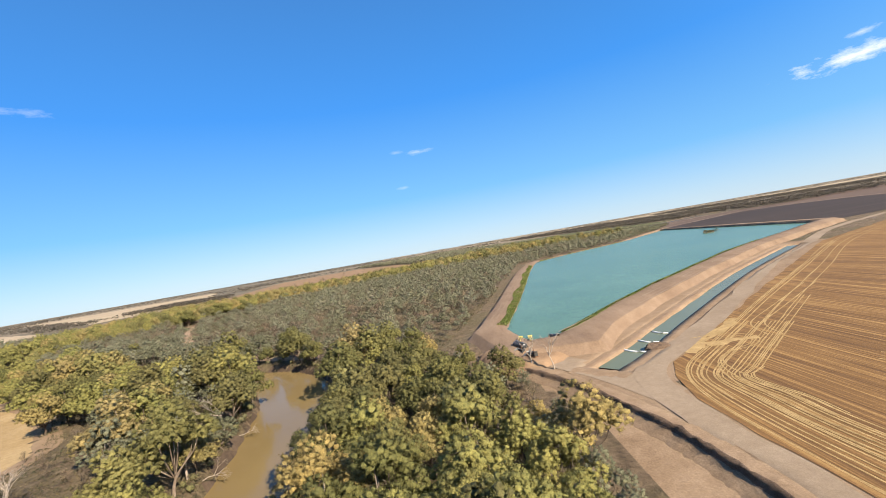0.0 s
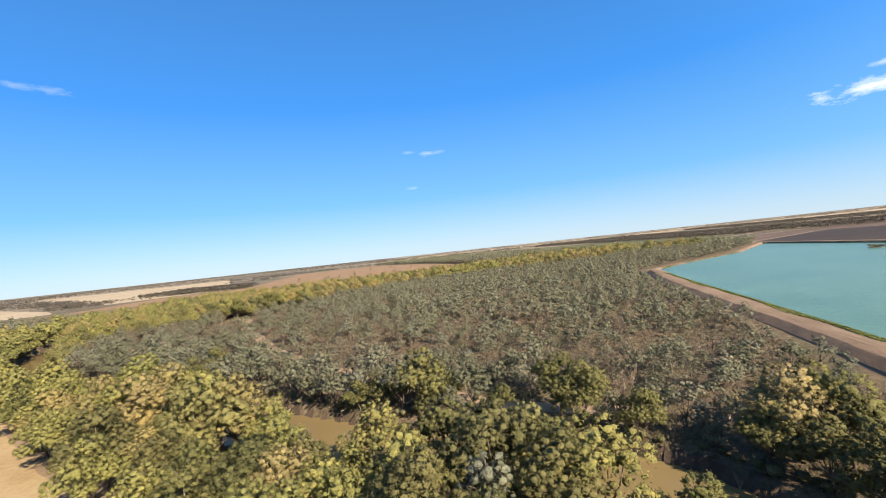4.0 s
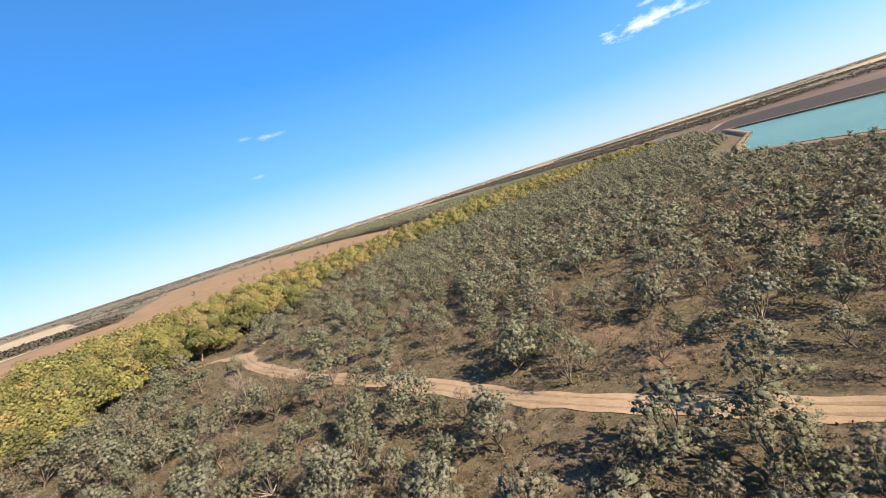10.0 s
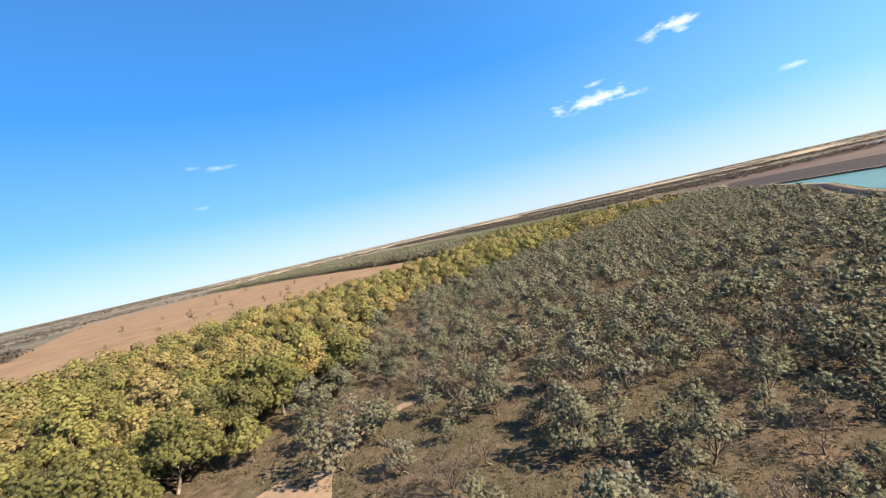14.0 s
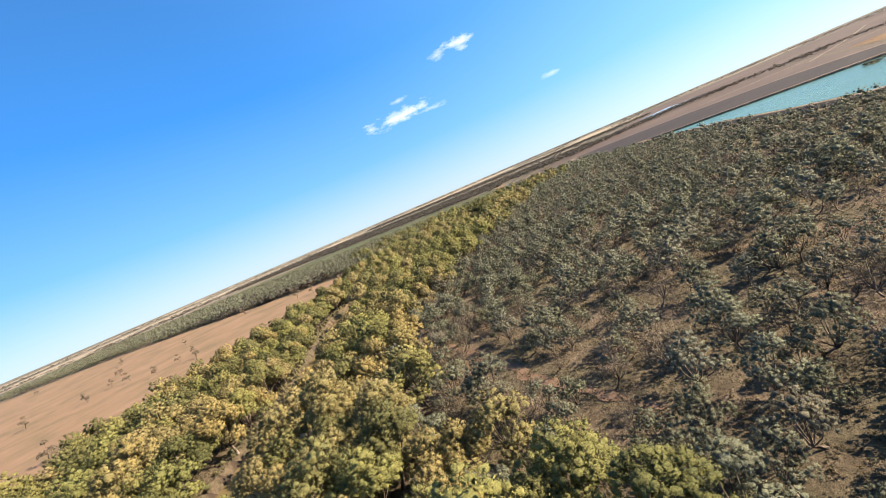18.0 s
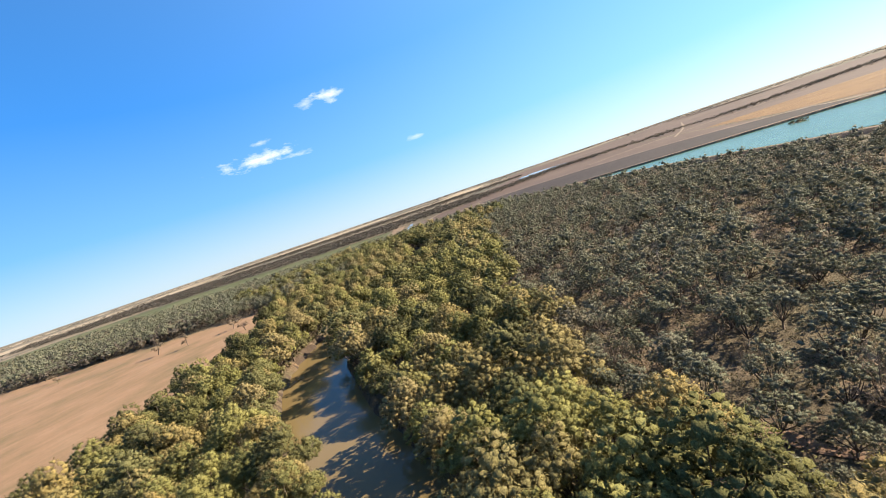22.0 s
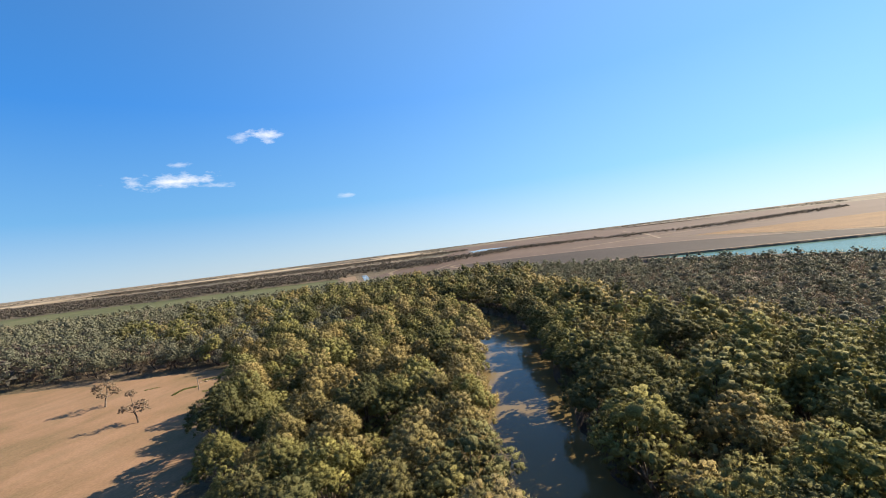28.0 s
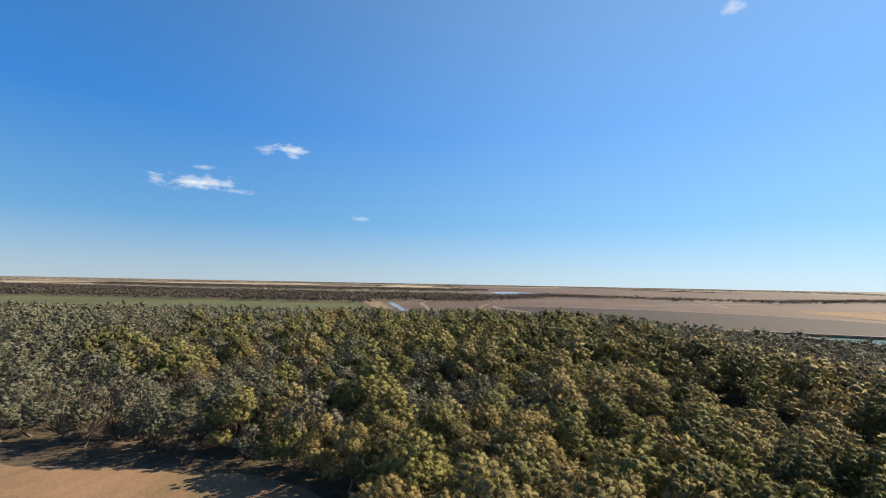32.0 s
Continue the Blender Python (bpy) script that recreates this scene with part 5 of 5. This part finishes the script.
# ---- banks: grass strips, island ----
def grass_strip(name, line, width, z0, z1, blades, mat, label, seed, size=0.28, inner=0.0):
    """Tufts along a bank, rising from z0 at its low edge to z1."""
    rng = np.random.default_rng(seed)
    line = smooth_line(line, 3)
    p = np.array(line)
    k = rng.integers(0, len(p) - 1, blades)
    f = rng.uniform(size=blades)
    d = p[k + 1] - p[k]
    nrm = np.column_stack([-d[:, 1], d[:, 0]]) / np.linalg.norm(d, axis=1, keepdims=True)
    o = rng.uniform(0, 1, blades)
    edge = 0.75 + 0.35 * np.sin(k * 0.37 + seed) * np.cos(k * 0.13)
    q = p[k] + d * f[:, None] + nrm * (o * width * edge + inner)[:, None]
    c = np.column_stack([q, z0 + (z1 - z0) * o])
    v, t, nn = leaf_cards(rng, c, rng.uniform(0.12, 0.35, blades), 5, size, 0.8)
    tagged(part(name, mesh_np(name, v, tris=t, normals=nn), mat, None), label, "grass", kind="stuff")


# along the reservoir's west and south-east shores
grass_strip("bank_grass", [(66, 338), (54, 290), (38, 222), (25, 168), (15, 130)][::-1], 3.6, 1.6, 2.2, 9000, M_LUSH, "bright green grass on the inner bank", 3, 0.3, 0.2)
grass_strip("bank_grass", [(26, 111), (54, 141), (92, 177), (149, 226), (200, 259)][::-1], 2.4, 1.58, 2.1, 7000, M_LUSH, "green reeds and grass along the shore", 4, 0.26, 0.0)
grass_strip("bank_grass", [(183, 447), (115, 402), (80, 373)][::-1], 2.0, 1.58, 2.0, 1500, M_LUSH, "thin green grass along the shore", 5, 0.26, 0.0)
# green pick in the paddock
for k, (ln, w, b) in enumerate((([(-11.5, 687.5), (-9.0, 688.2), (-6.0, 688.6), (-4.5, 687.0), (-4.0, 685.2)], 2.4, 520), ([(2.0, 689.4), (3.6, 687.4), (4.6, 685.2)], 2.2, 220),
                                ([(-9.0, 679.0), (-7.2, 677.2)], 1.6, 110), ([(-8.4, 676.0), (-9.0, 671.5)], 1.8, 130), ([(-3.0, 700.0), (-5.5, 703.0)], 1.2, 80))):
    grass_strip("grass_patch", ln, w, 0.06, 0.1, b, M_LUSH, "thin green grass in the bare paddock", 30 + k, 0.1, -w / 2)


def build_island():
    ob = thing("reservoir_island", 222, 366, RES_Z - 0.3, "clump of dark green shrubs standing in the reservoir", "shrubs")
    rng = np.random.default_rng(8)
    c = np.column_stack([rng.normal(0, 2.6, 26), rng.normal(0, 2.6, 26), rng.uniform(0.4, 2.0, 26)])
    v, t, nn = leaf_cards(rng, c, rng.uniform(0.8, 1.5, 26), 50, 0.35)
    part("foliage", mesh_np("foliage", v, tris=t, normals=nn), M_SHRUB, ob)
    bm = bmesh.new()
    bmesh.ops.create_icosphere(bm, subdivisions=3, radius=1, matrix=Matrix.Diagonal((4.2, 3.6, 0.75, 1)))
    for w in bm.verts:
        w.co += noise.noise_vector(w.co * 0.7) * 0.3
    part("mound", bm, M_BANK, ob)


build_island()

# ---- pump station ----
M_TANK = plain("black_steel", (0.018, 0.018, 0.02), 0.38, 0.0, 0.4, 1.5, 0.5)
M_STEEL = plain("galvanised_steel", (0.3, 0.3, 0.29), 0.42, 0.8, 0.25, 4.0)
M_YELLOW = plain("yellow_paint", (0.66, 0.55, 0.16), 0.5, 0.0, 0.3, 2.0)
M_WHITE = plain("white_float", (0.78, 0.78, 0.75), 0.55, 0.0, 0.12, 2.0)
M_ENGINE = plain("oily_engine", (0.06, 0.055, 0.05), 0.55, 0.3, 0.5, 3.0)
M_RUST = plain("rusty_steel", (0.2, 0.1, 0.055), 0.8, 0.2, 0.4, 3.0)
PAD_Z = 1.15


def cyl(r, L, axis="X", seg=24, cap=True, at=(0, 0, 0)):
    bm = bmesh.new()
    bmesh.ops.create_cone(bm, cap_ends=cap, segments=seg, radius1=r, radius2=r, depth=L)
    turn = {"X": Matrix.Rotation(radians(90), 4, "Y"), "Y": Matrix.Rotation(radians(90), 4, "X"), "Z": Matrix.Identity(4)}[axis]
    bmesh.ops.transform(bm, matrix=Matrix.Translation(at) @ turn, verts=bm.verts)
    return bm


def box(sx, sy, sz, at=(0, 0, 0), bev=0.03):
    bm = bmesh.new()
    bmesh.ops.create_cube(bm, size=1, matrix=Matrix.Translation(at) @ Matrix.Diagonal((sx, sy, sz, 1)))
    if bev:
        bmesh.ops.bevel(bm, geom=bm.edges[:], offset=bev, segments=2, affect="EDGES")
    return bm


def tank_shell(r, L, at):
    """A lying tank with dished ends."""
    bm = bmesh.new()
    prof = [(-L / 2 - 0.28, 0.02), (-L / 2 - 0.24, r * 0.5), (-L / 2 - 0.12, r * 0.85), (-L / 2, r), (L / 2, r), (L / 2 + 0.12, r * 0.85), (L / 2 + 0.24, r * 0.5), (L / 2 + 0.28, 0.02)]
    rings = [[bm.verts.new((x + at[0], at[1] + q * math.cos(a), at[2] + q * math.sin(a))) for a in [2 * math.pi * k / 28 for k in range(28)]] for x, q in prof]
    for a, b in zip(rings, rings[1:]):
        for k in range(28):
            bm.faces.new((a[k], b[k], b[(k + 1) % 28], a[(k + 1) % 28])).smooth = True
    bm.faces.new(rings[0])
    bm.faces.new(rings[-1][::-1])
    bmesh.ops.recalc_face_normals(bm, faces=bm.faces[:])
    return bm


def pipe_mesh(points, r, sides=10):
    v, q = tube([Vector(p) for p in points], [r] * len(points), sides)
    return mesh_np("pipe", [tuple(p) for p in v], np.array(q), smooth=True)


def build_pump_station():
    tank = thing("fuel_tank", 13.8, 101.6, PAD_Z, "black lying cylindrical fuel tank on steel saddles", "tank", turn=-70)
    part("shell", tank_shell(0.85, 4.0, (0, 0, 1.2)), M_TANK, tank)
    for x in (-1.5, 0, 1.5):
        part("saddle", box(0.25, 1.4, 0.5, (x, 0, 0.4)), M_RUST, tank, "rusty steel saddle")
    for y in (-0.7, 0.7):
        part("skid", box(4.4, 0.16, 0.2, (0, y, 0.1), 0.02), M_RUST, tank, "steel skid rail")
    for x in (-1.2, 1.4):
        part("hatch", cyl(0.3, 0.16, "Z", 18, True, (x, 0, 2.1)), M_STEEL, tank, "round steel hatch")
    for x in (-1.6, -0.5, 0.5, 1.6):
        bm = bmesh.new()
        bmesh.ops.create_cone(bm, cap_ends=False, segments=28, radius1=0.868, radius2=0.868, depth=0.09, matrix=Matrix.Translation((x, 0, 1.2)) @ Matrix.Rotation(radians(90), 4, "Y"))
        part("band", bm, M_TANK, tank)
    for k, (px, py, turn) in enumerate([(13.2, 99.2, -64), (15.2, 95.4, -64)]):
        pump = thing("diesel_pump", px, py, PAD_Z, "skid-mounted diesel water pump with steel pipes beside the black tank", "pump", "pumps on the pad", turn)
        part("skid", box(3.0, 1.1, 0.18, (0, 0, 0.1), 0.03), M_RUST, pump, "rusty steel skid")
        part("engine", box(1.4, 0.8, 0.9, (0.55, 0, 0.65), 0.08), M_ENGINE, pump, "dark oily diesel engine")
        part("radiator", box(0.16, 0.9, 1.0, (1.35, 0, 0.7), 0.02), M_ENGINE, pump)
        part("exhaust", cyl(0.06, 0.9, "Z", 12, True, (0.5, 0.15, 1.5)), M_RUST, pump, "upright rusty exhaust")
        part("volute", cyl(0.5, 0.42, "X", 22, True, (-0.65, 0, 0.72)), M_STEEL, pump, "grey steel pump casing")
        part("suction_pipe", pipe_mesh([(-0.8, 0, 0.72), (-1.3, 0, 0.72), (-1.7, 0.3, 0.7), (-2.0, 0.7, 0.55)], 0.11), M_ENGINE, pump)
        part("discharge_pipe", pipe_mesh([(-0.65, -0.3, 1.05), (-0.65, -0.7, 1.05), (-0.8, -1.1, 0.7), (-1.0, -1.6, 0.25)], 0.12), M_STEEL, pump)
    for k, (a, b) in enumerate([((14.6, 106.2), (15.6, 111.6)), ((16.9, 105.4), (17.9, 110.8))]):
        L = math.hypot(b[0] - a[0], b[1] - a[1])
        s = thing("suction_line", a[0], a[1], 1.95, "yellow painted suction pipe frame reaching into the reservoir", "pipe", "yellow suction pipes", math.degrees(math.atan2(b[1] - a[1], b[0] - a[0])))
        part("pipe", pipe_mesh([(-0.4, 0, 0.25), (0, 0, 0.32), (L * 0.5, 0, 0.2), (L, 0, -0.75)], 0.12), M_YELLOW, s)
        for side in (-0.42, 0.42):
            part("side_rail", pipe_mesh([(0.2, side, 0.75), (L * 0.5, side, 0.62), (L, side, 0.1)], 0.06, 6), M_YELLOW, s)
        for f in (0.15, 0.4, 0.65, 0.9):
            part("cross_bar", box(0.08, 0.95, 0.08, (L * f, 0, 0.72 - 0.5 * f), 0.0), M_YELLOW, s)
        part("float", cyl(0.24, 1.1, "Y", 16, True, (L, 0, 0.0)), M_YELLOW, s, "yellow float drum")
    cul = thing("intake_culvert", 23.0, 106.4, 1.75, "black culvert mouth set into the earth bank", "culvert", turn=40)
    bm = cyl(0.75, 2.4, "Y", 24, False)
    part("barrel", bm, M_TANK, cul)
    part("headwall", box(2.2, 0.2, 1.5, (0, 0.9, -0.3), 0.03), M_SCARP, cul, "dark earth-stained head wall")
    out = thing("outlet_pipe", 9.0, 95.6, -0.35, "black pipe end in the dug slope", "pipe", turn=40)
    part("barrel", cyl(0.5, 3.0, "Y", 20, False), M_TANK, out)
    part("collar", cyl(0.57, 0.14, "Y", 20, False, (0, -1.45, 0)), M_STEEL, out)


build_pump_station()


def build_booms():
    for a, b, sag in [((34.2, 94.2), (38.6, 88.8), 0.9), ((39.8, 98.8), (43.6, 94.2), 1.0), ((45.6, 104.0), (47.6, 100.2), 0.6)]:
        ob = thing("floating_boom", 0, 0, 0, "white floating boom curved across the canal", "boom", "floating booms in the canal")
        va, vb = Vector((*a, -0.38)), Vector((*b, -0.38))
        side = (vb - va).cross(Vector((0, 0, 1))).normalized()
        pts = [va.lerp(vb, t / 9) + side * sag * math.sin(math.pi * t / 9) for t in range(10)]
        v, f = tube(pts, [0.1, *[0.24] * (len(pts) - 2), 0.1], 10)
        part("hose", mesh_np("hose", [tuple(w) for w in v], np.array(f), smooth=True), M_WHITE, ob)
        for p, d in ((pts[0], pts[0] - pts[1]), (pts[-1], pts[-1] - pts[-2])):
            v, f = tube([p, p + d.normalized() * 0.7], [0.05, 0.05], 6)
            part("tether", mesh_np("tether", [tuple(w) for w in v], np.array(f), smooth=True), M_ENGINE, ob, "dark mooring rope")


build_booms()


def build_mound():
    ob = thing("spoil_mound", 40.2, 90.3, -0.2, "heap of dark dug earth on the canal bank", "earth heap")
    bm = bmesh.new()
    bmesh.ops.create_icosphere(bm, subdivisions=4, radius=1)
    for w in bm.verts:
        w.co = Vector((w.co.x * 2.6, w.co.y * 1.8, max(-0.2, w.co.z) * 1.1)) + noise.noise_vector(w.co * 2.2) * 0.35
    for f in bm.faces:
        f.smooth = True
    part("heap", bm, M_SCARP, ob)


build_mound()


# ---- stubble: pale header strips and turning tracks ----
def straw_strip(line, width, lift, ragged=0.06):
    ribbon("straw_strip", line, width * 0.62, M_STREAK, "pale strip of flattened straw in the stubble", "straw", lift, ragged, 2, 1.5)


HEAD = [(34.8, 20), (33.9, 40), (33.5, 52), (33.8, 62), (35.6, 71), (39.5, 78), (48, 86), (62, 99), (82, 117.5), (120, 151), (175, 200), (240, 240)]
for k in range(8):
    off = 0.5 + (0, 1.5, 2.3, 4.2, 5.0, 7.6, 9.2, 10.1)[k]
    ln = [(x + off * (1.0 if y < 70 else 0.75), y - off * (0.0 if y < 60 else 0.35 if y < 75 else 0.7)) for x, y in HEAD]
    straw_strip(ln[: len(ln) - (0 if k in (0, 1, 4, 5) else 4)], (0.4, 0.22, 0.3, 0.18, 0.34, 0.26, 0.16, 0.3)[k], 0.07 + 0.0015 * k)
for k, o in enumerate((0.0, 1.5, 3.4)):
    # loops where the machines turned at the headland
    straw_strip([(48 + o, 92 - o), (54.5 - 0.3 * o, 91.6 - o), (58 - o, 86.5 - 0.3 * o), (54.5 - 0.6 * o, 81.5 + 0.5 * o), (47.5, 79.6), (42.6 + 0.4 * o, 74), (40 + o, 64), (39.4 + o, 52), (40.2 + o, 38)],
                0.32 - 0.05 * k, 0.084 + 0.0015 * k)
for k, (a, b) in enumerate((((101, 126), (66, 98)), ((103, 124.5), (68, 96.5)))):
    straw_strip([a, ((a[0] * 2 + b[0]) / 3, (a[1] * 2 + b[1]) / 3), ((a[0] + 2 * b[0]) / 3, (a[1] + 2 * b[1]) / 3), b, (b[0] - 4, b[1] - 5), (b[0] - 6, b[1] - 12)], 0.35, 0.09 + 0.0015 * k)
rnd = random.Random(17)
for k in range(40):
    # long combing strips along the drill rows
    a = 3.2 * k + rnd.uniform(-0.6, 0.6)
    x0, y0 = 62 + a * 0.92, 66 + a * 0.78
    L = rnd.uniform(120, 190)
    straw_strip([(x0 + 0.37 * t * L, y0 - 0.93 * t * L) for t in (0, 0.15, 0.3, 0.45, 0.6, 0.8, 1.0)], rnd.choice((0.12, 0.18, 0.3)), 0.07 + 0.0006 * k, 0.06)

# more thin streaks between the headland strips
for k in range(14):
    off = 0.3 + 0.83 * k + rnd.uniform(-0.25, 0.25)
    a = rnd.randint(0, 3)
    ln = [(x + off * (1.0 if y < 70 else 0.75), y - off * (0.0 if y < 60 else 0.35 if y < 75 else 0.7)) for x, y in HEAD]
    straw_strip(ln[a: a + rnd.randint(4, 8)], rnd.uniform(0.14, 0.24), 0.096 + 0.0012 * k, 0.05)

# ---- field beside the river: bare edge and tyre tracks ----
ribbon("field_edge", [(-96, 40), (-92, 60), (-88.5, 80), (-92, 94), (-104, 108), (-118, 121), (-145, 143), (-176, 166)], 5.0, M_DIRT, "bare dirt edge of the stubble field", "track", 0.09, 0.4, 2, 2.0)
for k, o in enumerate((5.5, 7.2, 11.5, 13.0, 17.5, 19.2, 24)):
    ribbon("tyre_track", [(-94 - o, 40), (-91 - o, 60), (-89 - o, 76), (-93 - o, 90), (-104 - 0.9 * o, 102 - 0.5 * o), (-120 - 0.6 * o, 117 - 0.8 * o), (-150 - 0.5 * o, 140 - 0.9 * o)], 0.5, M_DIRT if k % 2 else M_STREAK,
           "curved tyre track in the pale stubble", "track", 0.1 + 0.004 * k, 0.1, 1, 2.0)

# ---- fill round the pump pad ----
def build_pad():
    """A low graded mound that falls away softly on all sides."""
    rim = smooth_line([(6.0, 104), (8.5, 107.5), (13.5, 107.2), (20, 105.2), (22.5, 100), (20, 95.5), (16, 92.6), (10.5, 95), (6.8, 99.5), (6.0, 104)], 1.2)
    xs, ys = np.arange(-1, 31, 0.55), np.arange(84, 114, 0.55)
    X, Y = np.meshgrid(xs, ys)
    d = line_dist(rim, X, Y)[0] * np.where(inside(rim, X, Y), 1, -1) + 0.7 * wobble(X, Y, 0.6, 1.0) + 0.3 * wobble(X, Y, 1.7, 2.0)
    k = np.clip((d + 4.2) / 4.2, 0, 1)
    k = k * k * (3 - 2 * k)
    low = ground_z(X, Y) - 0.45
    Z = low + (PAD_Z - 0.02 - low) * k + 0.03 * wobble(X, Y, 2.3, 0.5) * (k < 0.98)
    i = np.arange(X.size).reshape(X.shape)
    q = np.stack([i[:-1, :-1], i[:-1, 1:], i[1:, 1:], i[1:, :-1]], -1)
    use = np.maximum.reduce([k[:-1, :-1], k[:-1, 1:], k[1:, 1:], k[1:, :-1]]) > 0
    me = mesh_np("pump_pad", np.stack([X, Y, Z], -1).reshape(-1, 3), q[use], smooth=True)
    tagged(part("pump_pad", me, M_PAD, None), "pale orange graded earth pad under the pumps", "earth pad", kind="structure")


build_pad()

# spilt straw where the harvester turned
ribbon("straw_patch", [(42.5, 83.5), (47, 87), (52, 90.5), (58, 95.5), (64, 101)], 2.6, M_STREAK, "pale patch of spilt straw at the field corner", "straw", 0.066, 0.7, 3, 1.0)
ribbon("straw_patch", [(48, 86), (53, 86.5), (58, 85.5)], 1.6, M_STREAK, "pale patch of spilt straw at the field corner", "straw", 0.068, 0.6, 3, 0.8)
